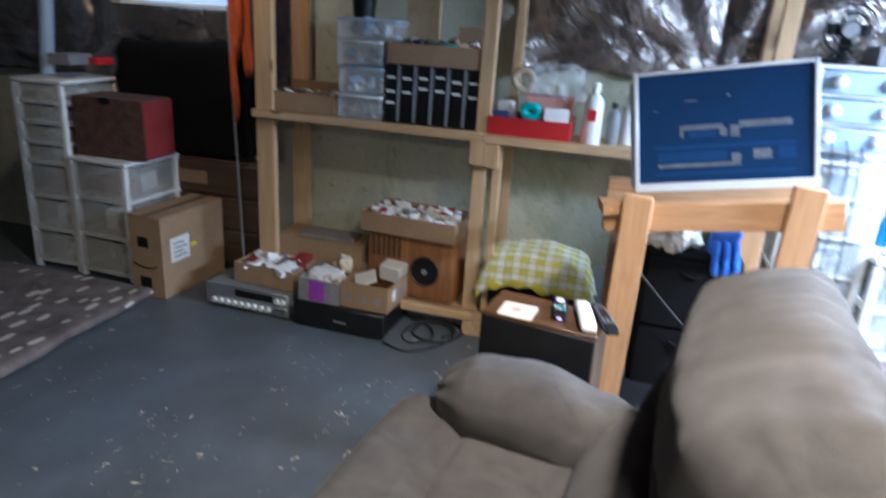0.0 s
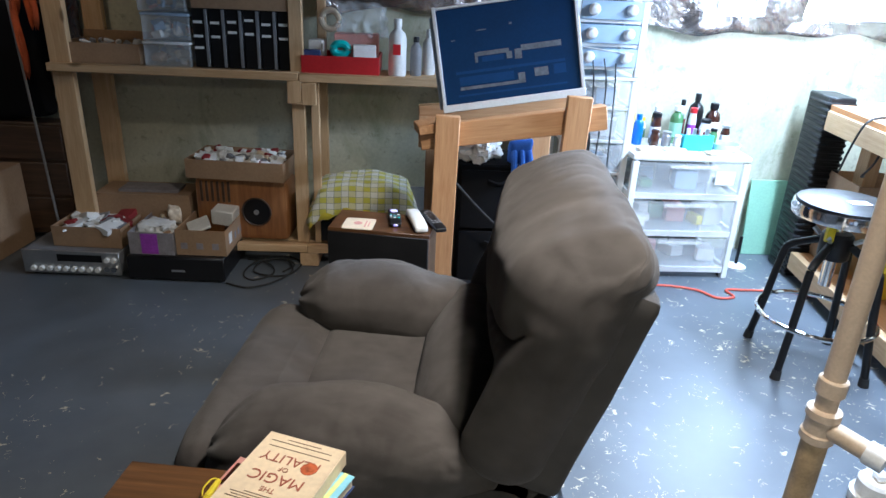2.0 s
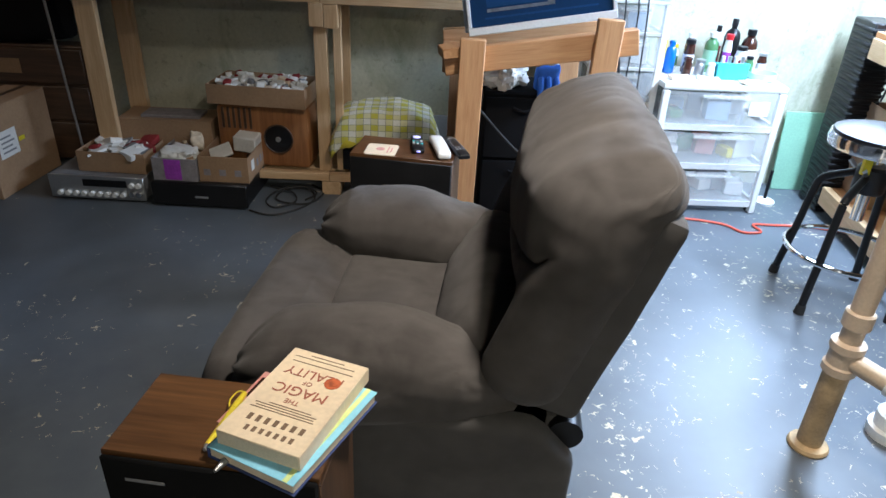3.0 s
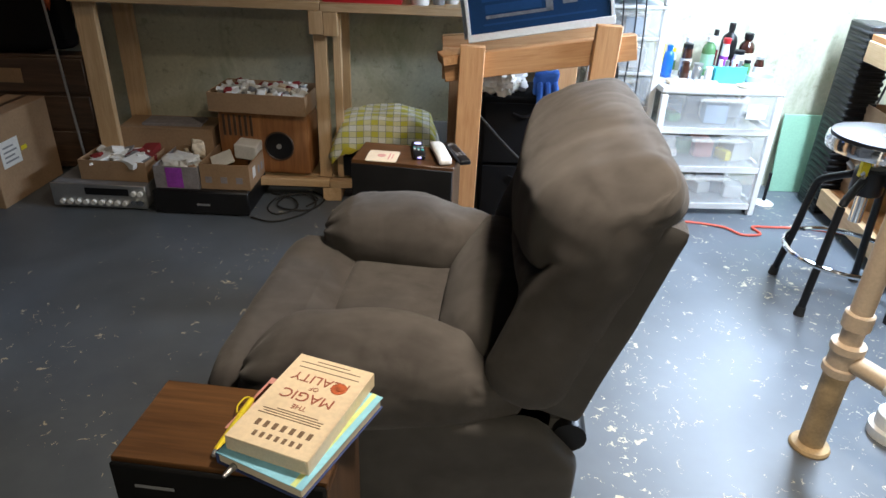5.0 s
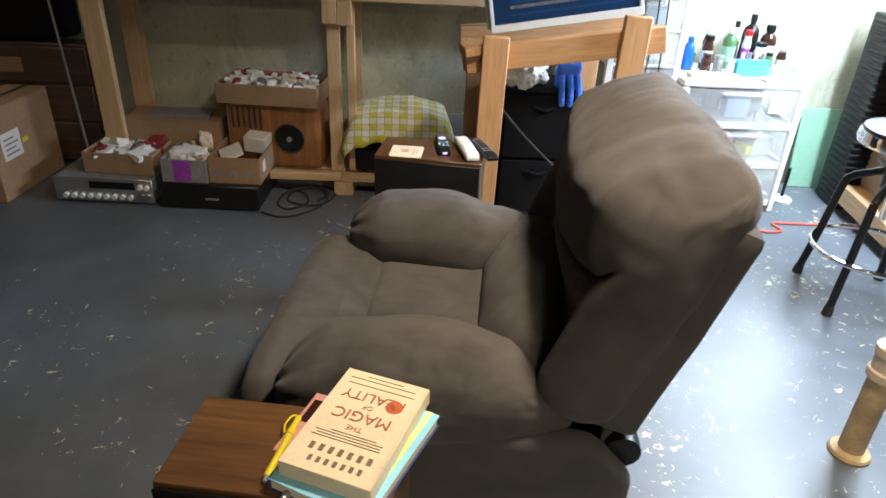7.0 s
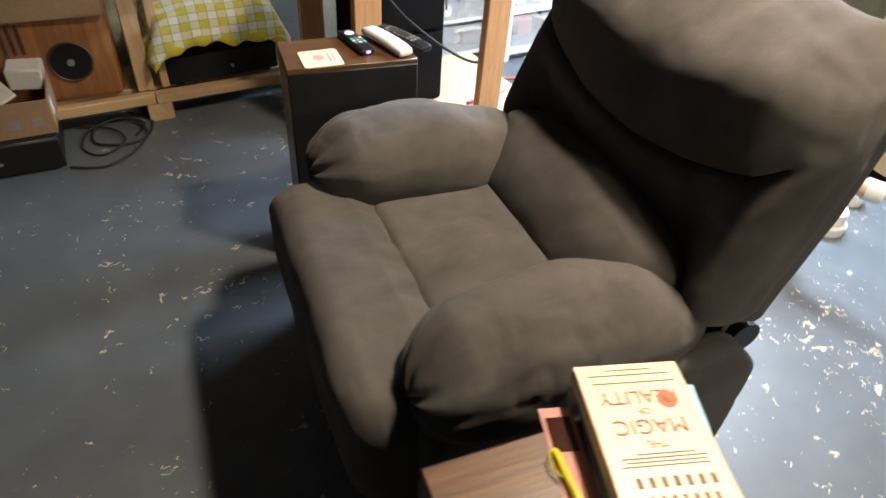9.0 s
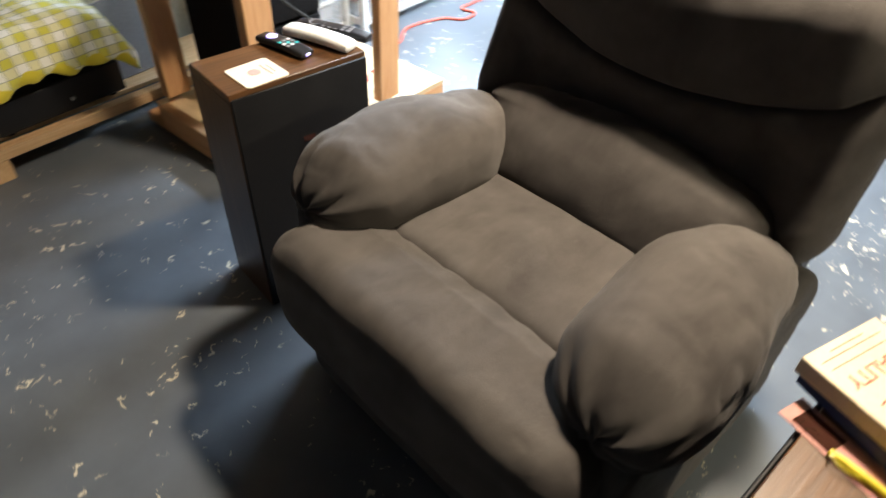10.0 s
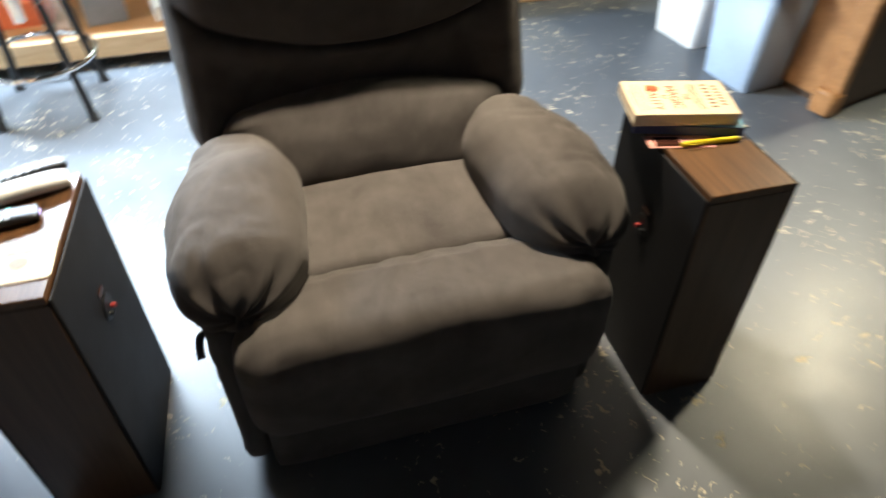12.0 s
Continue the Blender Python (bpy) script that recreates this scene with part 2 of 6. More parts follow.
# west and south walls and ceiling, out of view: coloured dark to limit bounced light
M_WALL_W = plain("dark_unseen_wall", (0.26, 0.25, 0.23), 0.8, vary=0.12, scale=1.5, bump_s=0.3, bump_scale=50)
M_CEIL = plain("ceiling_boards", (0.20, 0.17, 0.13), 0.85, vary=0.2, scale=3)
M_FOIL = foil_mat()
M_FAB = fabric_mat("grey_microfibre", (0.051, 0.0455, 0.0420), (0.099, 0.0900, 0.0835))
M_FABD = fabric_mat("grey_microfibre_side", (0.058, 0.054, 0.052), (0.090, 0.085, 0.081))
M_PINE = {a: wood("pine_" + a, (0.45, 0.28, 0.13), (0.66, 0.47, 0.27), a) for a in "xyz"}
M_FIR = {a: wood("fir_" + a, (0.46, 0.22, 0.085), (0.68, 0.41, 0.20), a) for a in "xyz"}
M_WALNUT = wood("walnut_veneer", (0.030, 0.013, 0.005), (0.155, 0.074, 0.027), "x", 0.38, 9.0, False, 0.15)
M_WALNUT_Z = wood("walnut_veneer_upright", (0.045, 0.024, 0.013), (0.115, 0.064, 0.034), "z", 0.42, 9.0, False, 0.1)
M_OAK = wood("oak_case", (0.19, 0.075, 0.025), (0.40, 0.18, 0.06), "z", 0.45, 8.0, False, 0.2)
M_DARKWOOD = wood("dark_stained_wood", (0.03, 0.018, 0.010), (0.10, 0.055, 0.03), "x", 0.5, 8.0, False)
M_PLY = wood("plywood", (0.50, 0.36, 0.20), (0.70, 0.55, 0.34), "y", 0.7, 7.0, True)
M_CABWOOD = wood("orange_wood", (0.28, 0.12, 0.04), (0.50, 0.25, 0.09), "y", 0.45, 8.0, False)
M_BLACK = plain("black_panel", (0.009, 0.009, 0.010), 0.55, vary=0.3, bump_s=0.1, spec=0.3)
M_GRILLE = plain("black_grille_cloth", (0.006, 0.006, 0.0065), 0.95, vary=0.3, bump_s=0.5, bump_scale=500, spec=0.15)
M_BLKPL = plain("black_plastic", (0.009, 0.009, 0.010), 0.36, vary=0.2, bump_s=0.05, spec=0.35)
M_BLKFAB = plain("black_fabric", (0.006, 0.006, 0.007), 0.95, vary=0.3, bump_s=0.4, bump_scale=300, spec=0.15)
M_RUBBER = plain("black_rubber", (0.02, 0.02, 0.02), 0.7)
M_CARD = plain("corrugated_cardboard", (0.34, 0.22, 0.125), 0.85, vary=0.14, scale=6, bump_s=0.2, bump_scale=80)
M_CARD_D = plain("inner_cardboard", (0.26, 0.165, 0.09), 0.9, vary=0.15)
M_PAPER = plain("white_paper", (0.78, 0.77, 0.74), 0.8, vary=0.06)
M_WHITE = plain("white_plastic", (0.80, 0.80, 0.78), 0.35, vary=0.05, bump_s=0.05)
M_CLEAR = clear_mat("clear_drawer_plastic", (0.86, 0.88, 0.88), 0.25, 0.20)
M_FROST = clear_mat("frosted_drawer_plastic", (0.78, 0.77, 0.70), 0.4, 0.30)
M_BLUECLEAR = clear_mat("bluish_drawer_plastic", (0.55, 0.70, 0.88), 0.3, 0.62)
M_SILVER = plain("brushed_silver", (0.55, 0.55, 0.54), 0.35, 0.85, vary=0.08)
M_CHROME = plain("chrome", (0.80, 0.80, 0.80), 0.08, 1.0, vary=0.03, bump_s=0.0)
M_BLUEP = plain("blue_print_panel", (0.006, 0.030, 0.095), 0.65, vary=0.12, scale=5, bump_s=0.02, spec=0.12)
M_BLUEP2 = plain("pale_blue_print", (0.010, 0.046, 0.145), 0.6, vary=0.1, spec=0.12)
M_ALU = plain("satin_aluminium", (0.66, 0.70, 0.76), 0.4, 0.3, vary=0.06)
M_PRINT = plain("pale_print", (0.120, 0.135, 0.165), 0.6, vary=0.4, scale=30, spec=0.12)
M_RED = plain("red_plastic", (0.50, 0.02, 0.025), 0.35, vary=0.1)
M_REDC = plain("dark_red_cloth", (0.22, 0.02, 0.02), 0.85, vary=0.2)
M_ORANGE = plain("orange_cloth", (0.55, 0.11, 0.03), 0.85, vary=0.25)
M_ORCORD = plain("red_orange_cord", (0.62, 0.10, 0.06), 0.45, vary=0.1)
M_YELLOW = plain("yellow_plastic", (0.75, 0.62, 0.02), 0.35, vary=0.06)
M_CREAM = plain("cream_pipe", (0.60, 0.47, 0.33), 0.42, vary=0.12, scale=5)
M_RUSTY = plain("stained_pipe", (0.40, 0.28, 0.14), 0.6, vary=0.45, scale=9, bump_s=0.3)
M_BIN = plain("pale_blue_bin_plastic", (0.36, 0.46, 0.60), 0.45, vary=0.06)
M_GREEN = plain("pale_green_board", (0.30, 0.52, 0.36), 0.6, vary=0.08, scale=4)
M_TEAL = plain("teal_plastic", (0.05, 0.52, 0.52), 0.35, vary=0.1)
M_BLUE = plain("blue_cloth", (0.05, 0.16, 0.60), 0.85, vary=0.2)
M_CYAN = plain("turquoise_cup", (0.12, 0.60, 0.72), 0.35, vary=0.08)
M_PURPLE = plain("purple_print", (0.30, 0.05, 0.42), 0.7, vary=0.3, scale=20)
M_GREYPR = plain("grey_printed_card", (0.26, 0.24, 0.25), 0.75, vary=0.25, scale=25)
M_GREY = plain("grey_plastic", (0.22, 0.22, 0.23), 0.5, vary=0.15)
M_COVER = plain("parchment_cover", (0.77, 0.64, 0.45), 0.36, vary=0.08, scale=14, bump_s=0.04)
M_PAGES = plain("page_edges", (0.66, 0.58, 0.44), 0.9, vary=0.12, bump_s=0.6, bump_scale=400)
M_INKRED = plain("red_brown_ink", (0.30, 0.085, 0.045), 0.6)
M_INK = plain("dark_ink", (0.17, 0.11, 0.065), 0.6)
M_BOOKBLUE = plain("pale_blue_cover", (0.28, 0.60, 0.78), 0.4, vary=0.15, scale=18, bump_s=0.03)
M_BOOKNAVY = plain("navy_cloth_cover", (0.03, 0.05, 0.16), 0.6)
M_LIME = plain("lime_stripe", (0.62, 0.72, 0.28), 0.5)
M_COASTER = plain("pale_coaster", (0.74, 0.62, 0.46), 0.8, vary=0.08)
M_PINK = plain("pink_card", (0.62, 0.30, 0.26), 0.7, vary=0.15)
M_DARKGLASS = plain("dark_bottle", (0.05, 0.018, 0.012), 0.12, vary=0.2, bump_s=0.0, coat=0.4)
M_GREENB = plain("green_bottle", (0.10, 0.22, 0.09), 0.2, vary=0.2, bump_s=0.0)
M_BLUEB = plain("blue_bottle", (0.02, 0.14, 0.62), 0.25, vary=0.1, bump_s=0.0)
M_CHECK = checks_mat()
M_RUG = rug_mat()
# emission brightens the remote's purple pad and tag, which are no lamps
M_PURPLE_GLOW = glow_mat("purple_glow", (0.22, 0.12, 1.0), 0.7)
M_SKYPANE = glow_mat("bright_sky_pane", (0.93, 0.97, 1.0), 7.0)
M_SKYPANE2 = glow_mat("blue_sky_pane", (0.30, 0.52, 1.0), 0.42)
M_TUBE_C = glow_mat("cool_tube", COOL, 4.0)
M_TUBE_W = glow_mat("warm_tube", WARM, 4.0)

# ---- shape helpers ----
def box(bm, x0, x1, y0, y1, z0, z1, bev=0.003, m=None):
    """A bevelled block."""
    mat4 = Matrix.LocRotScale(((x0 + x1) / 2, (y0 + y1) / 2, (z0 + z1) / 2), None, (abs(x1 - x0), abs(y1 - y0), abs(z1 - z0)))
    vs = bmesh.ops.create_cube(bm, size=1.0, matrix=mat4)["verts"]
    if bev > 0:
        es = list({e for v in vs for e in v.link_edges})
        out = bmesh.ops.bevel(bm, geom=es, offset=min(bev, 0.45 * min(abs(x1 - x0), abs(y1 - y0), abs(z1 - z0))), segments=1, affect="EDGES", profile=0.5)
        vs = list({v for f in out["faces"] for v in f.verts} | {v for v in vs if v.is_valid})
    if m is not None:
        bmesh.ops.transform(bm, matrix=m, verts=vs)
    return bm


def cyl(bm, p0, p1, r0, r1=None, seg=16):
    p0, p1 = Vector(p0), Vector(p1)
    r1 = r0 if r1 is None else r1
    q = (p1 - p0).to_track_quat("Z", "Y").to_matrix().to_4x4()
    bmesh.ops.create_cone(bm, cap_ends=True, segments=seg, radius1=r0, radius2=r1, depth=(p1 - p0).length, matrix=Matrix.Translation((p0 + p1) / 2) @ q)
    return bm


def lathe(bm, prof, seg=20, at=(0, 0, 0)):
    """A turned body; prof holds (radius, height) from bottom to top."""
    rings = []
    for r, z in prof:
        rings.append([bm.verts.new((at[0] + r * math.cos(6.28319 * i / seg), at[1] + r * math.sin(6.28319 * i / seg), at[2] + z)) for i in range(seg)])
    for a, c in zip(rings, rings[1:]):
        for i in range(seg):
            j = (i + 1) % seg
            bm.faces.new((a[i], a[j], c[j], c[i]))
    bm.faces.new(rings[0][::-1]), bm.faces.new(rings[-1])
    return bm


def tube(bm, pts, r, seg=8, closed=False):
    """A round bar along a smoothed line."""
    P = [Vector(p) for p in pts]
    n = len(P)
    fine = []
    for i in range(n if closed else n - 1):
        a, b_, c, d = (P[(i + k) % n] if closed else P[min(max(i + k, 0), n - 1)] for k in (-1, 0, 1, 2))
        for k in range(6):
            s = k / 6
            fine.append(0.5 * ((2 * b_) + (c - a) * s + (2 * a - 5 * b_ + 4 * c - d) * s * s + (3 * b_ - a - 3 * c + d) * s ** 3))
    if not closed:
        fine.append(P[-1])
    rings = []
    up = Vector((0.12, 0.2, 1))
    for i, p in enumerate(fine):
        nx = fine[(i + 1) % len(fine)] if closed or i < len(fine) - 1 else p + (p - fine[i - 1])
        pv = fine[i - 1] if closed or i > 0 else p - (nx - p)
        d = (nx - pv).normalized()
        s1 = d.cross(up).normalized() if abs(d.dot(up.normalized())) < 0.97 else d.cross(Vector((1, 0, 0))).normalized()
        s2 = d.cross(s1)
        rings.append([bm.verts.new(p + r * (math.cos(6.28319 * k / seg) * s1 + math.sin(6.28319 * k / seg) * s2)) for k in range(seg)])
    for i in range(len(rings) if closed else len(rings) - 1):
        a, c = rings[i], rings[(i + 1) % len(rings)]
        for k in range(seg):
            j = (k + 1) % seg
            bm.faces.new((a[k], c[k], c[j], a[j]))
    if not closed:
        bm.faces.new(rings[0]), bm.faces.new(rings[-1][::-1])
    return bm


def soft(h, r, n=14, deform=None):
    """An upholstered block: rounded box of half sizes h and corner radius r, then a deform of each point."""
    bm = bmesh.new()
    bmesh.ops.create_cube(bm, size=2.0)
    bmesh.ops.subdivide_edges(bm, edges=bm.edges[:], cuts=n, use_grid_fill=True)
    for v in bm.verts:
        p = Vector((v.co.x * h[0], v.co.y * h[1], v.co.z * h[2]))
        q = Vector([max(-(h[k] - min(r, h[k] * 0.98)), min(h[k] - min(r, h[k] * 0.98), p[k])) for k in range(3)])
        d = p - q
        if d.length > 1e-6:
            m = max(abs(d[k]) for k in range(3))
            p = q + d.normalized() * m
        v.co = deform(p) if deform else p
    return bm


def ripple(p, scale, amount):
    """Slow uneven swelling of stuffed cloth."""
    return amount * (noise.noise(p * scale) + 0.4 * noise.noise(p * scale * 2.7))


def part(name, bm, material, parent=None, label=""):
    me = bpy.data.meshes.new(name)
    bmesh.ops.recalc_face_normals(bm, faces=bm.faces[:])
    bm.to_mesh(me)
    bm.free()
    me.polygons.foreach_set("use_smooth", [True] * len(me.polygons))
    me.set_sharp_from_angle(angle=radians(38))
    me.materials.append(material)
    ob = new(name, me)
    ob.parent = parent
    if label:
        ob["label"] = label
    return ob


def thing(name, x, y, z, rz, label, category, group=""):
    return tagged(_at(new(name), pose(x, y, z, 0, 0, rz)), label, category, group)


def _at(ob, m):
    ob.matrix_basis = m
    return ob


def B(*a, bev=0.003):
    return box(bmesh.new(), *a, bev=bev)


def C(p0, p1, r0, r1=None, seg=16):
    return cyl(bmesh.new(), p0, p1, r0, r1, seg)


def T(pts, r, seg=8, closed=False):
    return tube(bmesh.new(), pts, r, seg, closed)


def L(prof, seg=20, at=(0, 0, 0)):
    return lathe(bmesh.new(), prof, seg, at)


rnd = random.Random(4)

# ---- the room ----
def structure(name, bm, material, label, category):
    return tagged(part(name, bm, material), label, category, kind="structure")


structure("floor", B(-4.2, 4.05, -7.0, 0.25, -0.10, 0.0, bev=0), M_FLOOR, "blue-grey painted concrete floor, scuffed and chipped", "floor")
WINS = [(-1.05, -0.30, 1.33, 1.95), (2.95, 3.185, 1.215, 1.62), (3.38, 3.84, 1.215, 1.62)]
bm = bmesh.new()
xs = [-4.2]
for x0, x1, z0, z1 in WINS:
    box(bm, xs[-1], x0, 0.0, 0.25, 0, 2.78, 0)
    box(bm, x0, x1, 0.0, 0.25, 0, z0, 0)
    box(bm, x0, x1, 0.0, 0.25, z1, 2.78, 0)
    xs.append(x1)
box(bm, xs[-1], 4.05, 0.0, 0.25, 0, 2.78, 0)
structure("wall_north", bm, M_WALL, "pale painted basement wall with stains and three small windows", "wall")
structure("wall_east", B(4.05, 4.3, -7.0, 0.25, 0, 2.78, bev=0), M_WALL, "pale painted basement wall behind the workbench", "wall")
structure("wall_west", B(-4.45, -4.2, -7.0, 0.25, 0, 2.78, bev=0), M_WALL_W, "basement wall out of view, coloured dark to cut bounced light", "wall")
structure("wall_south", B(-4.45, 4.3, -7.25, -7.0, 0, 2.78, bev=0), M_WALL_W, "basement wall out of view, coloured dark to cut bounced light", "wall")
bm = B(-4.45, 4.3, -7.25, 0.25, 2.78, 2.9, bev=0)
for k in range(20):
    box(bm, -4.2 + k * 0.42, -4.16 + k * 0.42, -7.0, 0.0, 2.58, 2.78, 0)
structure("ceiling", bm, M_CEIL, "open joisted basement ceiling", "ceiling")

for k, (x0, x1, z0, z1) in enumerate(WINS):
    w = tagged(new("window_%d" % (k + 1)), "small basement window bright with daylight, in a white frame", "window", kind="structure")
    bm = bmesh.new()
    box(bm, x0, x0 + 0.02, 0.06, 0.12, z0, z1), box(bm, x1 - 0.02, x1, 0.06, 0.12, z0, z1)
    box(bm, x0 + 0.02, x1 - 0.02, 0.06, 0.12, z0, z0 + 0.02), box(bm, x0 + 0.02, x1 - 0.02, 0.06, 0.12, z1 - 0.02, z1)
    part("window_frame", bm, M_WHITE, w)
    part("pane", B(x0 + 0.02, x1 - 0.02, 0.085, 0.095, z0 + 0.02, z1 - 0.02, bev=0), M_SKYPANE2 if k == 0 else M_SKYPANE, w)

def foil(name, x0, x1, z0, z1, holes, seed, label, depth=0.035, pull=None, sag=False):
    """A crumpled foil sheet fixed to the wall, with holes for the windows."""
    bm = bmesh.new()
    nx, nz = int((x1 - x0) / 0.02), int((z1 - z0) / 0.02)
    g = {}
    for i in range(nx + 1):
        for j in range(nz + 1):
            x, z = x0 + (x1 - x0) * i / nx, z0 + (z1 - z0) * j / nz
            p = Vector((x * 3 + seed, z * 3, seed))
            d = 0.05 + depth * (noise.noise(p) + 0.7 * noise.noise(p * 2.7) + 0.35 * abs(noise.noise(p * 6.1)))
            if pull:                                  # folds that run out from where the sheet is pinched
                ang, rad = math.atan2(z - pull[1], x - pull[0]), math.hypot(x - pull[0], z - pull[1])
                d += 0.05 * min(1, rad * 2.2) * (abs(math.sin(ang * 6.5 + 1.3 * noise.noise(p * 0.8))) - 0.6)
            elif sag:                                 # long sagging folds
                d += 0.035 * abs(noise.noise(Vector((x * 1.3, z * 8 + 0.5 * noise.noise(p), seed))))
            zz = z + (0.035 * noise.noise(Vector((x * 4, seed, 0))) if j == 0 else 0)
            g[i, j] = bm.verts.new((x, -max(0.012, d), zz))
    for i in range(nx):
        for j in range(nz):
            cx, cz = x0 + (x1 - x0) * (i + 0.5) / nx, z0 + (z1 - z0) * (j + 0.5) / nz
            if not any(a < cx < b and c < cz < d for a, b, c, d in holes):
                bm.faces.new((g[i, j], g[i + 1, j], g[i + 1, j + 1], g[i, j + 1]))
    ob = part(name, bm, M_FOIL)
    so = ob.modifiers.new("thickness", "SOLIDIFY")
    so.thickness = 0.003
    ob.data.polygons.foreach_set("use_smooth", [True] * len(ob.data.polygons))
    return tagged(ob, label, "foil sheet")


foil("foil_sheet", -1.9, -0.05, 0.95, 2.15, [WINS[0]], 1.0, "crumpled silver foil insulation hung on the wall round a window", 0.02, sag=True)
foil("foil_sheet", 1.05, 2.60, 1.17, 2.15, [], 4.0, "crumpled silver foil insulation hung on the wall behind the shelves", 0.022, (1.86, 1.10))
foil("foil_sheet", 2.615, 4.0, 1.14, 2.15, WINS[1:], 9.0, "crumpled silver foil insulation hung on the wall round two windows")

# lamps out of the picture that light the place
def tube_light(x, y, z, along, glow, label):
    t = thing("tube_light", x, y, z, 0, label, "ceiling light")
    h = along / 2
    part("housing", B(-0.07, 0.07, -h, h, 0.03, 0.08), M_WHITE, t)
    part("tube", C((0, -h + 0.03, 0.085), (0, h - 0.03, 0.085), 0.012), glow, t)
    part("hanger", C((0, -h * 0.7, 0.08), (0, -h * 0.7, 2.78 - z), 0.004, seg=6), M_SILVER, t)
    part("hanger", C((0, h * 0.7, 0.08), (0, h * 0.7, 2.78 - z), 0.004, seg=6), M_SILVER, t)
    return t


tube_light(3.30, -1.15, 1.66, 1.1, M_TUBE_C, "cool white tube light hung over the workbench corner")
tube_light(2.05, -4.95, 2.17, 1.0, M_TUBE_W, "warm tube light hung from the ceiling joists")
# the second holder only goes with the added shelf fill
for bx_, by_, bz_ in ((2.11, -2.28, 2.31), (0.25, -1.35, 2.44)):
    bu = thing("bulb_holder", bx_, by_, bz_, 0, "assumed warm bulb in a holder under the joists, out of view", "ceiling light", "bulbs under the joists")
    part("holder", L([(0.05, 0.05), (0.05, 0.07), (0.02, 0.08), (0.02, 2.78 - bz_)], 16), M_WHITE, bu)
    part("bulb", L([(0.012, 0.0), (0.03, 0.015), (0.03, 0.035), (0.014, 0.05)], 16), M_TUBE_W, bu)

# ---- recliner ----
def smooth(a, c, v):
    w = max(0.0, min(1.0, (v - a) / (c - a)))
    return w * w * (3 - 2 * w)


def wrinkle(p, width=5.0):
    """Narrow creases of slack cloth, from 0 to -1, along wandering lines."""
    return -max(0.0, 1 - abs(noise.noise(p) + 0.35 * noise.noise(p * 2.3)) * width)


def along(table, x):
    """A value between the rows (x, value) of a short table."""
    for (x0, v0), (x1, v1) in zip(table, table[1:]):
        if x <= x1:
            return v0 + (v1 - v0) * smooth(x0, x1, x)
    return table[-1][1]


ARM_IN = ((-0.43, 0.225), (-0.22, 0.176), (0.0, 0.190), (0.10, 0.205))
ARM_OUT = ((-0.46, 0.380), (-0.29, 0.405), (-0.10, 0.438), (0.10, 0.446))
ARM_TOP = ((-0.43, 0.540), (-0.32, 0.574), (-0.17, 0.602), (0.0, 0.592), (0.10, 0.560))


def arm_pillow(s):
    """A plump pillow arm, pleated where its front end is gathered; s: the side it lies on."""
    bm = bmesh.new()
    rows_, nu, nt = [], 84, 88
    r = random.Random(31 + s)
    pleats = [(-3.0 + 0.66 * k + r.uniform(-0.22, 0.22), r.uniform(0.35, 1.35), r.uniform(0.70, 0.88)) for k in range(9)]
    for i in range(nu + 1):
        u = math.sin((i / nu - 0.5) * math.pi * 0.995)
        x = -0.184 + 0.278 * u
        n = 3.4 if u > 0 else 3.3
        rad = max(0.004, (1 - abs(u) ** n) ** (1 / n))
        yi, yo, zt = along(ARM_IN, x), along(ARM_OUT, x), along(ARM_TOP, x)
        zb = 0.385 + 0.03 * smooth(-0.1, 0.1, x)
        yc, zc, hy, hz = (yi + yo) / 2, (zt + zb) / 2 - 0.012 * max(0, u) ** 3, (yo - yi) / 2, (zt - zb) / 2
        row = []
        for j in range(nt):
            th = 2 * math.pi * j / nt - math.pi           # 0: outwards, pi/2: up
            c, d = math.cos(th), math.sin(th)
            p = Vector((x * 5, c * 1.2 + s * 3, d * 1.2))
            front, rear = smooth(0.60, 0.90, u), smooth(0.55, 0.9, -u)
            k = 1.0
            for pt, amp, start in pleats:
                bent = th - pt - 0.6 * (u - 0.9) * (amp - 0.8)
                w = math.atan2(math.sin(bent), math.cos(bent))
                k -= smooth(start, min(1.0, start + 0.14), u) * (1 - smooth(0.965, 0.998, u)) * 0.046 * amp * math.exp(-(w / 0.050) ** 2)
                k -= rear * 0.030 * amp * math.exp(-(w / 0.08) ** 2)
            puff = smooth(0.35, 0.65, u) * (1 - smooth(0.85, 1.0, u)) * 0.030
            outer = smooth(0.25, 0.8, math.cos(th - 0.95)) * smooth(-0.1, 0.35, d)
            slack = 0.040 * outer * wrinkle(Vector((x * 15 + 1.6 * d, c * 1.6 + 7 * s, d * 1.6)), 4.2) * smooth(-0.45, 0.05, noise.noise(Vector((x * 6, s * 4, 1))))
            slack += 0.010 * wrinkle(Vector((x * 8 + 3, c * 2.0, d * 2.0 + s)), 4.0)
            k = (k + puff + slack + 0.030 * noise.noise(p) + 0.014 * noise.noise(p * 2.6)) * rad
            row.append(bm.verts.new((x + 0.004 * front * math.cos(9 * th), s * (yc + hy * k * math.copysign(abs(c) ** 0.84, c)), zc + hz * k * math.copysign(abs(d) ** 0.84, d))))
        rows_.append(row)
    for ra_, rb_ in zip(rows_, rows_[1:]):
        for j in range(nt):
            q = (j + 1) % nt
            bm.faces.new((ra_[j], ra_[q], rb_[q], rb_[j]))
    bm.faces.new(rows_[0]), bm.faces.new(rows_[-1][::-1])
    return bm


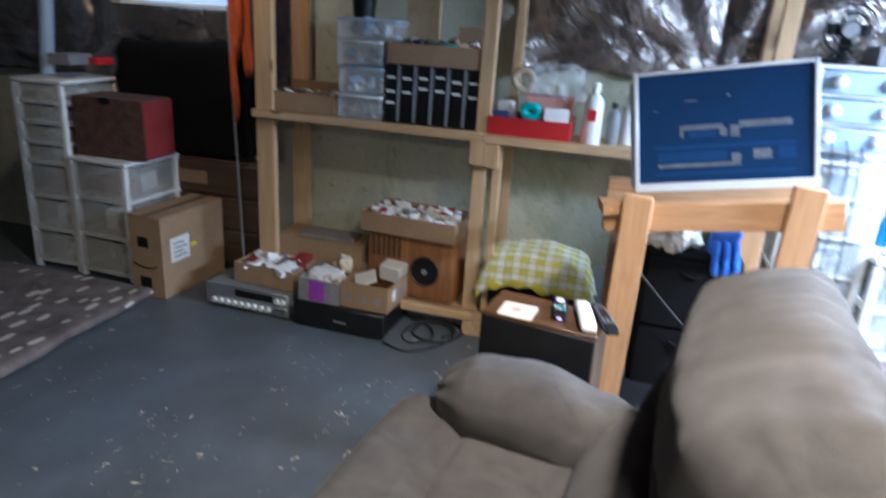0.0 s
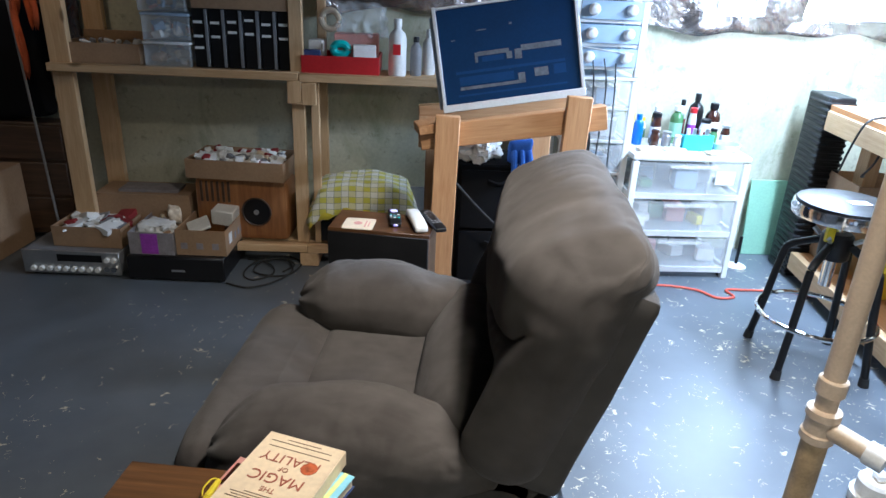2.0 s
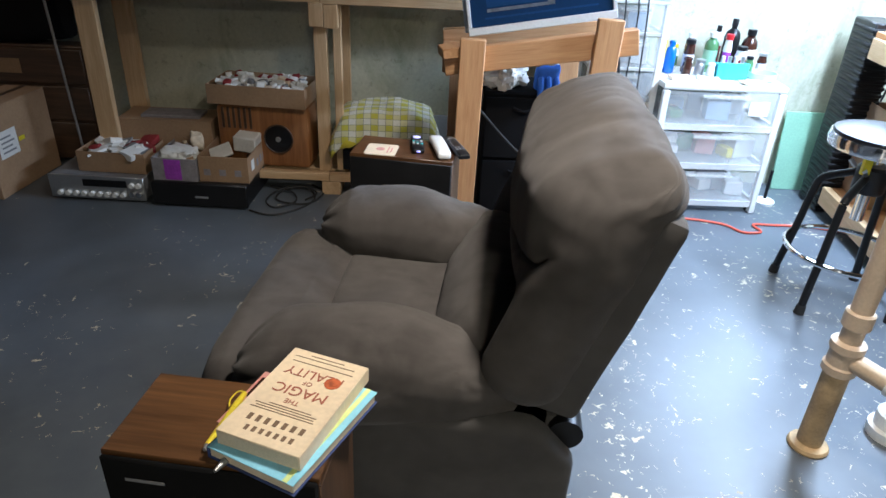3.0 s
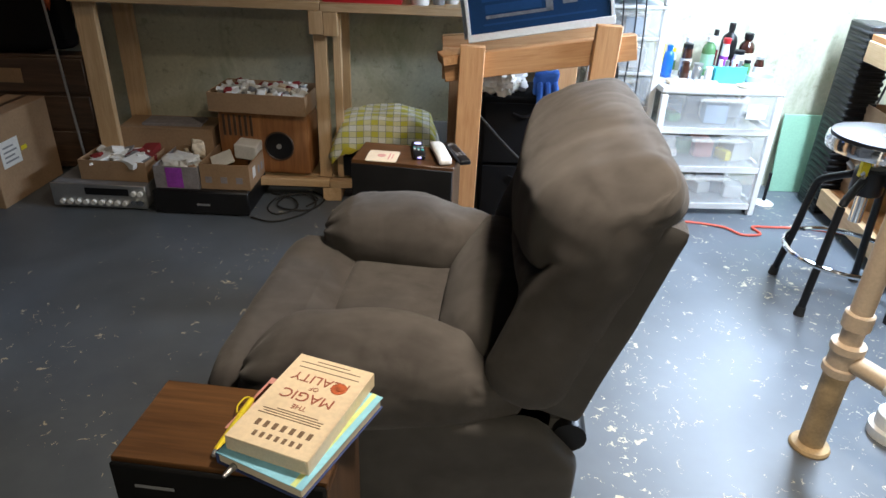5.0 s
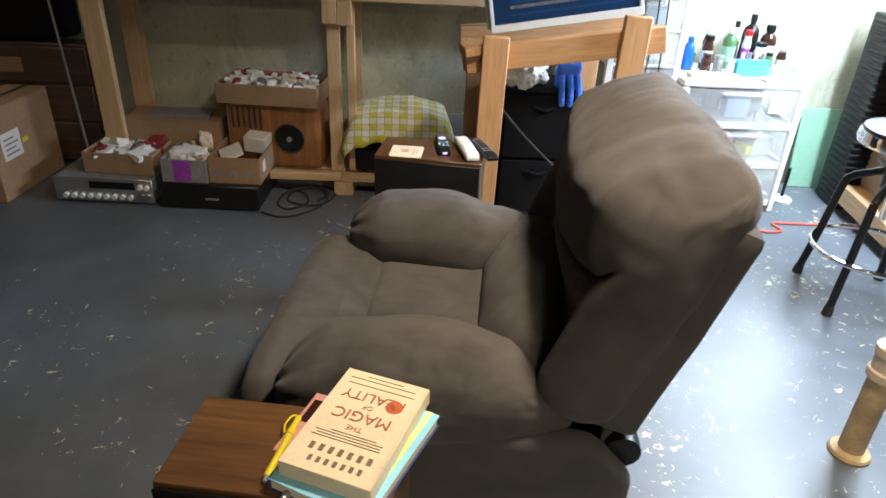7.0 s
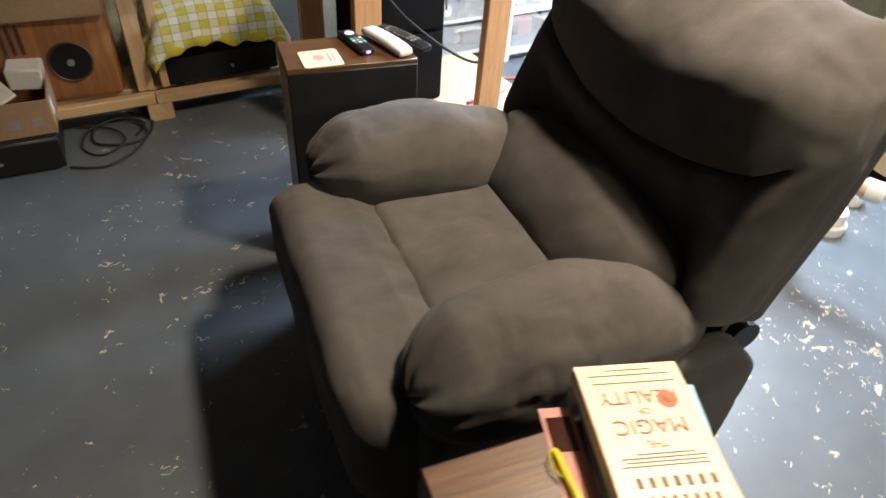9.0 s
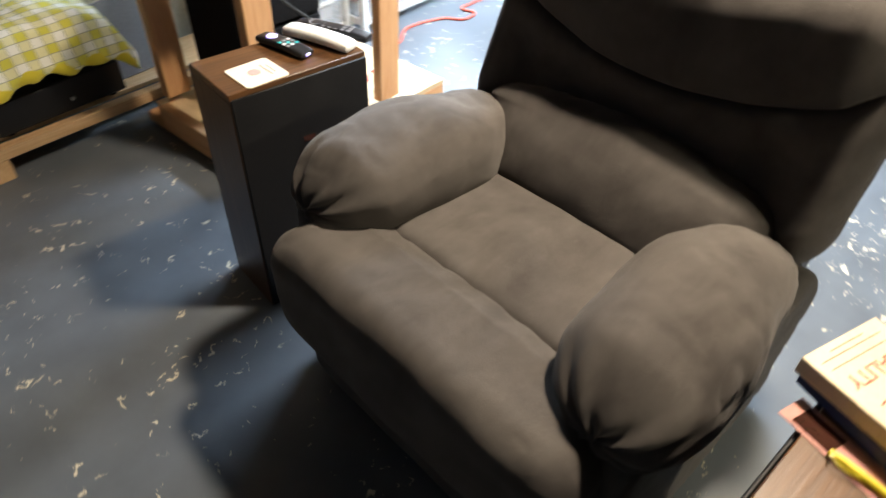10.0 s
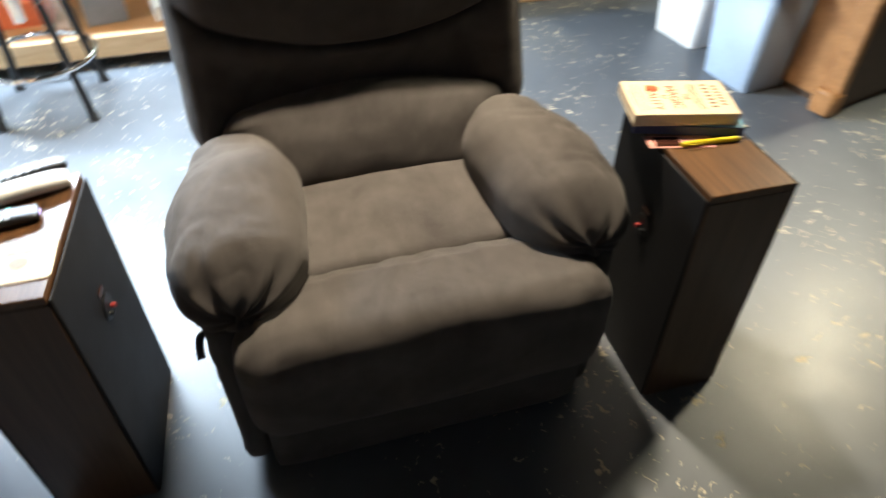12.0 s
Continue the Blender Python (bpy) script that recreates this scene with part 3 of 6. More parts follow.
def recliner(x, y, rz):
    ch = thing("recliner_armchair", x, y, 0, rz, "grey microfibre recliner armchair with plump pillow arms, on concrete", "armchair")
    # under-frame and side panels
    part("base_frame", B(-0.50, 0.04, -0.33, 0.33, 0.025, 0.24, bev=0.01), M_BLACK, ch, "black under-frame")
    for s in (-1, 1):
        def side(p, s=s):
            q = p.copy()
            q.z -= 0.075 * smooth(-0.20, -0.33, p.x) ** 2 * smooth(-0.1, 0.2, p.z)
            q.y += s * 0.008 * math.cos(p.x * 4) + ripple(p, 5, 0.004) + 0.003 * wrinkle(Vector((p.x * 5, 2, p.z * 9)))
            return q
        ob = part("side_panel", soft((0.332, 0.030, 0.208), 0.026, 30, side), M_FABD, ch)
        ob.location = (-0.243, s * 0.360, 0.240)
    # front roll of the seat, which is the closed leg rest
    def roll(p):
        q = p.copy()
        u = p.y / 0.345
        q.x += 0.010 * math.cos(p.y * 3.6) - 0.040 * max(0, -p.z / 0.138) ** 2
        q.z += 0.012 * math.cos(p.y * 4.2) * (1 if p.z > 0 else 0.2)
        if p.z > 0:
            q.z -= 0.55 * max(0, -0.030 - p.x) + 0.008 * smooth(0.74, 1.0, abs(u))
        drag = wrinkle(Vector((p.x * 3 + p.z * 2, p.y * 13, 3)), 4.5) * smooth(0.1, -0.06, p.x) * smooth(0.0, 0.10, p.z)
        tuck = wrinkle(Vector((p.x * 9, p.y * 16, 8)), 3.5) * smooth(0.55, 0.80, abs(u)) * smooth(0.0, 0.1, p.z)
        return q + Vector((ripple(p, 6, 0.006), 0, ripple(p + Vector((3, 1, 0)), 7, 0.0035) + 0.0045 * drag + 0.004 * tuck))
    ob = part("leg_rest", soft((0.132, 0.354, 0.138), 0.062, 56, roll), M_FAB, ch)
    ob.location = (0.060, 0, 0.326)
    ob = part("leg_rest_panel", soft((0.03, 0.335, 0.10), 0.022, 14, lambda p: p + Vector((ripple(p, 6, 0.004) + 0.10 * min(0, p.z), 0, 0))), M_FABD, ch)
    ob.location = (0.105, 0, 0.132)
    # seat cushion
    def seat(p):
        q = p.copy()
        if p.z > 0:
            q.z += 0.016 * (1 - (p.x / 0.22) ** 2) * (1 - (p.y / 0.30) ** 2)
            q.z += 0.003 * wrinkle(Vector((p.x * 9, p.y * 6, 1)), 4.0) * smooth(0.10, 0.24, abs(p.y))
        return q + Vector((0, 0, ripple(p, 5, 0.006)))
    ob = part("seat", soft((0.212, 0.285, 0.085), 0.024, 40, seat), M_FAB, ch)
    ob.location = (-0.216, 0, 0.366)
    part("rear_panel", soft((0.026, 0.335, 0.20), 0.018, 10, lambda p: p + Vector((ripple(p, 5, 0.004), 0, 0))), M_FABD, ch).location = (-0.535, 0, 0.232)
    for s in (-1, 1):
        part("arm_pillow", arm_pillow(s), M_FAB, ch)

    # lumbar roll
    def lumb(p):
        u = p.y / 0.322
        q = p.copy()
        q.z *= 1 - (0.34 if p.z > 0 else 0.10) * u * u
        q.x *= 1 - 0.08 * u * u
        q.x += 0.022 * (1 - (p.z / 0.12) ** 2) * (1 - u * u) * smooth(-0.02, 0.05, p.x)
        pinch = smooth(0.62, 0.98, abs(u)) * wrinkle(Vector((p.y * 7, p.z * 18, 5)), 3.5)
        seam = wrinkle(Vector((p.y * 22, 0, 2)), 2.6) * smooth(0.06, 0.115, p.z)
        return q + Vector((ripple(p, 6, 0.006) + 0.005 * pinch, 0, ripple(p + Vector((1, 1, 1)), 8, 0.005) + 0.0035 * seam))
    ob = part("lumbar_cushion", soft((0.076, 0.322, 0.132), 0.062, 44, lumb), M_FAB, ch)
    ob.matrix_basis = pose(-0.384, 0, 0.482, 0, -31, 0)

    # leaning back: shell, then the cushion and the headrest in one sweep
    def shell(p):
        q = p.copy()
        q.y *= 1 - 0.03 * max(0, p.z / 0.22)
        return q + Vector((ripple(p, 5, 0.003), ripple(p + Vector((3, 0, 0)), 6, 0.003), 0))
    ob = part("back_shell", soft((0.052, 0.360, 0.222), 0.020, 20, shell), M_FABD, ch)
    ob.matrix_basis = pose(-0.588, 0, 0.662, 0, -17.7, 0)

    def back(p):
        """Stuffed back: the headrest swells out over a deep curved fold and runs into the sides."""
        u = p.y / 0.385
        zc = -0.008 + 0.104 * u * u                       # the fold sags in the middle
        q = p.copy()
        q.z = (p.z if p.z > 0 else 0.80 * p.z) + zc * (1 - abs(p.z) / 0.30)
        q.y *= 1 - 0.120 * max(0, p.z / 0.30) ** 1.4 + 0.012 * max(0, -p.z / 0.3)
        q.z += 0.012 * (1 - u * u) * max(0, p.z / 0.3)
        front = smooth(-0.08, 0.095, p.x)
        fade = (1 - smooth(0.78, 0.97, abs(u))) * front
        if p.z >= 0:
            k = p.z / 0.026
            top = smooth(0.11, 0.30, p.z)
            q.x += fade * (-0.058 + 0.098 * (1 - math.exp(-p.z / 0.048))) + front * (0.016 * (1 - u * u) - (0.074 + 0.038 * u * u) * top)
            q.z -= fade * 0.036 * k * math.exp(1 - k)
            corner = smooth(0.62, 0.92, abs(u)) * smooth(0.12, 0.24, p.z)
            ray_ = math.atan2(p.z - 0.16, 0.40 - abs(p.y))
            q.x += 0.006 * corner * wrinkle(Vector((ray_ * 2.6, 3 * math.copysign(1, u), 4)), 3.2)
            q.z += 0.004 * smooth(0.10, 0.26, p.z) * wrinkle(Vector((p.x * 5, p.y * 8, 6)), 3.0)
            q.x += 0.0022 * front * wrinkle(Vector((p.y * 4, p.z * 8, 2)), 3.0)
        else:
            q.x -= fade * 0.058 * math.exp(p.z / 0.03) + front * (1 - smooth(0.66, 0.94, abs(u))) * 0.062 * smooth(-0.03, -0.15, p.z)
            q.x += 0.003 * front * wrinkle(Vector((p.y * 7, p.z * 4, 9)), 3.0) * smooth(-0.16, -0.02, p.z)
        side_ = smooth(0.80, 0.98, abs(u))
        q.y -= math.copysign(0.002, u) * side_ * -wrinkle(Vector((p.x * 9, p.z * 5, 1)), 3.0)
        return q + Vector((ripple(p, 4, 0.008) + ripple(p + Vector((4, 4, 1)), 11, 0.0016), ripple(p + Vector((7, 0, 0)), 6, 0.004), ripple(p + Vector((2, 5, 1)), 6, 0.005)))
    for name, sgn in (("back_cushion", -1), ("headrest", 1)):
        bm = soft((0.098, 0.385, 0.300), 0.084, 79)
        bmesh.ops.delete(bm, geom=[f for f in bm.faces if f.calc_center_median().z * sgn < 0], context="FACES")
        for v in bm.verts:
            v.co = back(v.co)
        ob = part(name, bm, M_FAB, ch)
        ob.matrix_basis = pose(-0.518, 0, 0.682, 0, -21.5, 0)
    # recline lever and hinges
    part("lever", T([(-0.03, -0.388, 0.33), (-0.03, -0.420, 0.325), (-0.015, -0.428, 0.305), (0.0, -0.428, 0.29)], 0.008), M_BLKPL, ch, "black plastic recline lever")
    for s in (-1, 1):
        part("hinge_bracket", C((-0.555, s * 0.29, 0.40), (-0.555, s * 0.352, 0.40), 0.034), M_BLKPL, ch)
    for a in (-0.42, 0.02):
        for s in (-0.29, 0.29):
            part("foot", C((a, s, 0.0), (a, s, 0.03), 0.025, 0.03, 12), M_BLKPL, ch)
    return ch


recliner(1.284, -1.994, 174.4)

# ---- loudspeakers used as side tables ----
def speaker(x, y, rz, grille_side, label):
    """grille_side: -1 when the grille cloth is on the -y side."""
    s = thing("floor_loudspeaker", x, y, 0, rz, label, "loudspeaker", "pair of loudspeakers")
    H, w, d = 0.592, 0.1625, 0.088
    part("top", B(-w, w, -d, d, H - 0.018, H, bev=0.002), M_WALNUT, s)
    part("side", B(-w, -w + 0.017, -d, d, 0, H - 0.0185, bev=0.001), M_WALNUT_Z, s)
    part("side", B(w - 0.017, w, -d, d, 0, H - 0.0185, bev=0.001), M_WALNUT_Z, s)
    part("bottom", B(-w + 0.0175, w - 0.0175, -d, d, 0, 0.017, bev=0.001), M_WALNUT, s)
    g = grille_side
    part("back_panel", B(-w + 0.0175, w - 0.0175, -g * (d - 0.004), -g * (d - 0.016), 0.0175, H - 0.0187, bev=0), M_BLACK, s)
    part("back_frame", B(-w + 0.002, w - 0.002, -g * (d + 0.0005), -g * (d + 0.007), 0.004, H - 0.010, bev=0.002), M_BLACK, s)
    part("baffle", B(-w + 0.0175, w - 0.0175, g * (d - 0.016), g * (d - 0.002), 0.0175, H - 0.0187, bev=0), M_BLACK, s)
    part("grille", B(-w + 0.0015, w - 0.0015, g * (d + 0.0005), g * (d + 0.010), 0.006, H - 0.004, bev=0.004), M_GRILLE, s)
    badge = part("badge", B(-0.125, -0.065, g * (d + 0.0102), g * (d + 0.0115), 0.548, 0.554, bev=0.0005), M_GREY, s)
    yb = -g * (d + 0.007)
    cup = part("terminal_cup", C((0, yb, 0.40), (0, yb - g * 0.003, 0.40), 0.026), M_BLKPL, s)
    part("terminal", C((0.008, yb, 0.394), (0.008, yb - g * 0.012, 0.394), 0.005), M_REDC, cup, "red binding post")
    part("terminal", C((-0.010, yb, 0.392), (-0.010, yb - g * 0.012, 0.392), 0.005), M_BLKPL, cup)
    part("plate", B(-0.016, 0.012, yb - g * 0.0004, yb - g * 0.0022, 0.434, 0.446, bev=0), M_DARKGLASS, cup)
    return s


speaker(1.236, -2.594, -7.0, -1, "walnut veneer floor loudspeaker used as side table, books on top")
speaker(1.4345, -1.340, -8.9, 1, "walnut veneer floor loudspeaker used as side table, remotes on top")
ZT = 0.592

def lettering(text, size, x, y, z, rz, material, parent, extrude=0.0003):
    cu = bpy.data.curves.new("lettering", "FONT")
    cu.body, cu.size, cu.align_x, cu.align_y, cu.extrude = text, size, "CENTER", "CENTER", extrude
    tmp = bpy.data.objects.new("lettering", cu)
    scene.collection.objects.link(tmp)
    me = bpy.data.meshes.new_from_object(tmp.evaluated_get(bpy.context.evaluated_depsgraph_get()))
    bpy.data.objects.remove(tmp)
    me.materials.clear()
    me.materials.append(material)
    ob = new("lettering", me)
    ob.parent, ob.matrix_basis = parent, pose(x, y, z, 0, 0, rz)
    return ob


def book(name, x, y, z, rz, w, h, t, cover, label, hard=False):
    b = thing(name, x, y, z, rz, label, "book")
    o = 0.003 if hard else 0.0
    part("page_block", B(-w / 2 + 0.002, w / 2 - o, -h / 2 + o, h / 2 - o, 0.002, t - 0.002, bev=0.001), M_PAGES, b)
    part("front_cover", B(-w / 2, w / 2, -h / 2, h / 2, t - 0.0018, t, bev=0.0006), cover, b)
    part("back_cover", B(-w / 2, w / 2, -h / 2, h / 2, 0, 0.0018, bev=0.0006), M_BOOKNAVY if hard else cover, b)
    part("spine", B(-w / 2 - 0.0015, -w / 2 + 0.0022, -h / 2, h / 2, 0, t, bev=0.001), M_BOOKNAVY if hard else cover, b)
    return b


# the lettered paperback lies head towards -y; a wider hardback is under it
hb = book("hardback_book", 1.337, -2.606, ZT + 0.0005, 334, 0.150, 0.215, 0.021, M_BOOKBLUE, "pale blue hardback book with a lime stripe, under the paperback", True)
part("cover_stripe", B(0.056, 0.064, -0.107, 0.107, 0.0211, 0.0216, bev=0), M_LIME, hb, "lime green stripe")
pb = book("paperback_book", 1.335, -2.589, ZT + 0.022, 159.5, 0.134, 0.208, 0.026, M_COVER, "parchment-coloured paperback with red lettering, lying on a hardback", False)
zt = 0.0264
for txt, size, yy in (("THE", 0.0135, 0.014), ("MAGIC", 0.029, -0.010), ("OF", 0.0125, -0.031), ("REALITY", 0.027, -0.052)):
    lettering(txt, size, 0.0, yy, zt, 0, M_INKRED, pb)
for yy, x0, x1, hh in ((0.083, -0.045, 0.040, 0.010), (0.062, -0.050, 0.050, 0.0125)):
    n = 7
    for k in range(n):
        a = x0 + (x1 - x0) * k / n
        part("print_bar", B(a, a + (x1 - x0) / n * 0.46, yy - hh / 2, yy + hh / 2, zt - 0.0004, zt + 0.0003, bev=0), M_INK, pb)
for yy, x0, x1 in ((0.042, -0.052, 0.052), (0.037, -0.050, 0.046), (0.032, -0.052, 0.050), (0.027, -0.04, 0.03), (-0.074, -0.055, 0.052), (-0.086, -0.052, 0.054), (-0.094, -0.03, 0.03)):
    part("print_bar", B(x0, x1, yy - 0.0007, yy + 0.0007, zt - 0.0004, zt + 0.0002, bev=0), M_INK, pb)
bm = bmesh.new()
lathe(bm, [(0.013, 0), (0.013, 0.0008)], 20, (-0.035, -0.046, zt - 0.0004))
lathe(bm, [(0.0075, 0.0), (0.0075, 0.0011)], 16, (-0.037, -0.048, zt))
part("cover_emblem", bm, plain("red_orange_print", (0.42, 0.10, 0.03), 0.5, vary=0.5, scale=60), pb, "small red and orange emblem")

pen = thing("highlighter_pen", 1.226, -2.604, ZT, 79, "yellow highlighter pen with a clip lying beside the books", "pen")
part("barrel", C((-0.050, 0, 0.0056), (0.03, 0, 0.0056), 0.0055, 0.0056), M_YELLOW, pen)
cap = part("cap", C((0.03, 0, 0.0060), (0.068, 0, 0.0056), 0.0060, 0.0045), M_YELLOW, pen)
part("clip", T([(0.066, 0.002, 0.011), (0.062, 0.009, 0.011), (0.045, 0.012, 0.010), (0.030, 0.007, 0.009)], 0.0013, 6), M_YELLOW, cap)
part("tip", C((-0.058, 0, 0.0056), (-0.0502, 0, 0.0056), 0.003, 0.0052), M_GREY, pen)
pen2 = thing("ballpoint_pen", 1.268, -2.640, ZT, 66, "silver and black ballpoint pen half under the books", "pen")
part("barrel", C((-0.045, 0, 0.006), (0.08, 0, 0.006), 0.0055), M_BLKPL, pen2)
part("tip", C((-0.066, 0, 0.006), (-0.045, 0, 0.006), 0.0025, 0.0058), M_SILVER, pen2, "silver tip")
bk = thing("bookmark", 1.258, -2.535, ZT, 70, "narrow printed bookmark with a pink and dark picture", "bookmark")
part("card", B(-0.075, 0.055, -0.021, 0.021, 0.0, 0.0012, bev=0), M_PINK, bk)
part("printed_panel", B(-0.01, 0.04, -0.016, 0.016, 0.0012, 0.0018, bev=0), M_DARKGLASS, bk)

co = thing("coaster", 1.357, -1.367, ZT, 84, "square pale cardboard coaster with a small red print", "coaster")
bm = bmesh.new()
rims = [[bm.verts.new((sx * 0.039 + 0.010 * math.cos(math.atan2(sy, sx) - 0.785 + k * 0.314), sy * 0.039 + 0.010 * math.sin(math.atan2(sy, sx) - 0.785 + k * 0.314), z_)) for sx, sy in ((-1, -1), (1, -1), (1, 1), (-1, 1)) for k in range(6)] for z_ in (0.0, 0.0022)]
for k in range(24):
    bm.faces.new((rims[0][k], rims[0][(k + 1) % 24], rims[1][(k + 1) % 24], rims[1][k]))
bm.faces.new(rims[0][::-1]), bm.faces.new(rims[1])
part("board", bm, M_COASTER, co)
part("print", L([(0.014, 0), (0.014, 0.0004)], 14, (0.004, 0.004, 0.0022)), M_PINK, co)
part("print_bar", B(-0.026, 0.026, -0.024, -0.019, 0.0022, 0.0027, bev=0), M_PINK, co)
part("print_bar", B(-0.020, 0.020, -0.034, -0.030, 0.0022, 0.0027, bev=0), M_PINK, co)


def remote(x, y, rz, length, width, tall, body_mat, label, kind):
    r = thing("remote_control", x, y, ZT, rz, label, "remote control", "remotes on the loudspeaker")

    def sh(p):
        q = p.copy()
        q.z += 0.2 * tall * math.cos(p.x / length * 3.0)
        q.y *= 1 - 0.12 * (p.x / length + 0.5) if kind == "tapered" else 1
        return q
    ob = part("body", soft((length / 2, width / 2, tall / 2), tall * 0.45, 8, sh), body_mat, r)
    ob.location = (0, 0, tall / 2)
    zt = tall * 1.13
    if kind == "streaming":
        part("navigation_pad", L([(0.013, 0), (0.012, 0.003)], 16, (0.035, 0, zt - 0.001)), M_PURPLE_GLOW, r, "purple direction pad")
        for k in range(3):
            for j in (-1, 0, 1):
                part("button", B(-0.006 - k * 0.013, 0.002 - k * 0.013, j * 0.012 - 0.004, j * 0.012 + 0.004, zt - 0.002, zt + 0.0015, bev=0.0005), (M_GREY, M_TEAL, M_WHITE)[(k + j) % 3], r)
        part("tag", B(-length / 2 - 0.002, -length / 2 + 0.006, -0.008, 0.008, 0.004, 0.012), M_PURPLE_GLOW, r, "purple fabric tag")
    elif kind == "white":
        part("button", L([(0.012, 0), (0.011, 0.002)], 16, (-0.045, 0, zt - 0.003)), M_GREY, r)
        part("button", L([(0.010, 0), (0.009, 0.002)], 16, (0.05, 0, zt - 0.003)), M_WHITE, r)
    else:
        part("navigation_ring", T([(0.045 + 0.014 * math.cos(a), 0.014 * math.sin(a), zt - 0.001) for a in (0, 1.05, 2.09, 3.14, 4.19, 5.24)], 0.002, 6, True), M_GREY, r)
        for k in range(5):
            for j in (-1, 0, 1):
                part("button", B(0.014 - k * 0.016, 0.023 - k * 0.016, j * 0.011 - 0.004, j * 0.011 + 0.004, zt - 0.003, zt + 0.001, bev=0.0005), M_GREY, r)
    return r


remote(1.468, -1.318, 95, 0.145, 0.040, 0.016, M_BLKPL, "black streaming remote control with a purple pad", "streaming")
remote(1.540, -1.350, 101, 0.180, 0.045, 0.024, M_WHITE, "white plastic remote control with a round button", "white")
remote(1.592, -1.340, 107, 0.185, 0.040, 0.018, M_BLKPL, "slim black remote control with grey keys", "tapered")

# ---- shelves ----
sh = thing("storage_shelves", 0, 0, 0, 0, "rough pine stud shelving with boxes and bins, standing against the wall", "shelves")
def stud(x0, x1, y0, y1, z0, z1, ax, m=M_PINE, parent=None, name="stud"):
    return part(name, B(x0, x1, y0, y1, z0, z1, bev=0.003), m[ax], parent or sh)
for x in (-0.060, 0.970, 2.05):
    stud(x, x + 0.058 if x > 0 else x + 0.089, -0.360, -0.322, 0.0 if x != 0.97 else 0.11, 2.1, "z", name="post")
for x in (-0.015, 1.055, 2.05):
    stud(x, x + 0.089 if x < 1 else x + 0.04, -0.100, -0.062, 0.0, 2.1, "z", name="post")
stud(-0.060, 1.01, -0.399, -0.361, 0.885, 0.920, "x", name="rail")
stud(1.012, 2.11, -0.399, -0.361, 0.880, 0.917, "x", name="rail")
stud(-0.060, 1.02, -0.399, -0.361, 0.072, 0.110, "x", name="rail")
stud(1.022, 2.11, -0.399, -0.361, 0.070, 0.108, "x", name="rail")
stud(-0.02, 2.08, -0.320, -0.102, 0.890, 0.908, "x", M_PINE, name="shelf_board")
stud(-0.02, 2.08, -0.320, -0.102, 0.088, 0.106, "x", name="shelf_board")
stud(0.960, 1.022, -0.400, -0.361, 0.785, 0.884, "z", name="cleat")
stud(1.0235, 1.085, -0.400, -0.361, 0.78, 0.879, "z", name="cleat")
for x in (-0.05, 0.985, 2.02):
    stud(x, x + 0.089, -0.395, -0.10, 0.0, 0.069, "y", name="foot_block")
stud(-0.060, 2.11, -0.399, -0.361, 1.75, 1.79, "x", name="rail")
stud(-0.02, 2.08, -0.320, -0.102, 1.755, 1.773, "x", name="shelf_board")
stud(1.055, 1.092, -0.355, -0.323, 0.11, 0.879, "z", name="post")


def carton(name, x, y, z, rz, w, d, h, label, mat_=None, wall=0.004):
    """An open box of card."""
    c = thing(name, x, y, z, rz, label, "box")
    mat_ = mat_ or M_CARD
    bm = B(-w / 2, w / 2, -d / 2, d / 2, 0, wall, bev=0)
    box(bm, -w / 2, w / 2, -d / 2, -d / 2 + wall, wall, h, 0.001), box(bm, -w / 2, w / 2, d / 2 - wall, d / 2, wall, h, 0.001)
    box(bm, -w / 2, -w / 2 + wall, -d / 2 + wall, d / 2 - wall, wall, h, 0.001), box(bm, w / 2 - wall, w / 2, -d / 2 + wall, d / 2 - wall, wall, h, 0.001)
    part("body", bm, mat_, c)
    return c


def scraps(c, w, d, z, n, mats, seed, lo=0.018, hi=0.045, rise=0.03):
    """Small packets and papers lying loose in a box."""
    r = random.Random(seed)
    for k in range(n):
        x, y = r.uniform(-w / 2 + 0.025, w / 2 - 0.025), r.uniform(-d / 2 + 0.025, d / 2 - 0.025)
        a, b_, h = r.uniform(lo, hi), r.uniform(lo, hi) * 0.7, r.uniform(0.008, rise)
        o = part("packet", soft((a / 2, b_ / 2, h / 2), min(0.006, h * 0.4), 2, lambda p: p * (1 + 0.25 * noise.noise(p * 60 + Vector((k, 0, 0))))), r.choice(mats), c)
        o.matrix_basis = pose(x, y, z + h / 2 + r.uniform(0, 0.018), r.uniform(-25, 25), r.uniform(-25, 25), r.uniform(0, 180))


def crumple(parent, x, y, z, sx, sy, sz, material, seed, name="crumpled_paper", n=10):
    def cr(p):
        k = 1 + 0.35 * noise.noise(p * 30 + Vector((seed, 0, 0))) + 0.2 * noise.noise(p * 75 + Vector((0, seed, 0)))
        return p * k
    o = part(name, soft((sx / 2, sy / 2, sz / 2), min(sx, sy, sz) * 0.2, n, cr), material, parent)
    o.matrix_basis = pose(x, y, z, 0, 0, seed * 37 % 180)
    return o


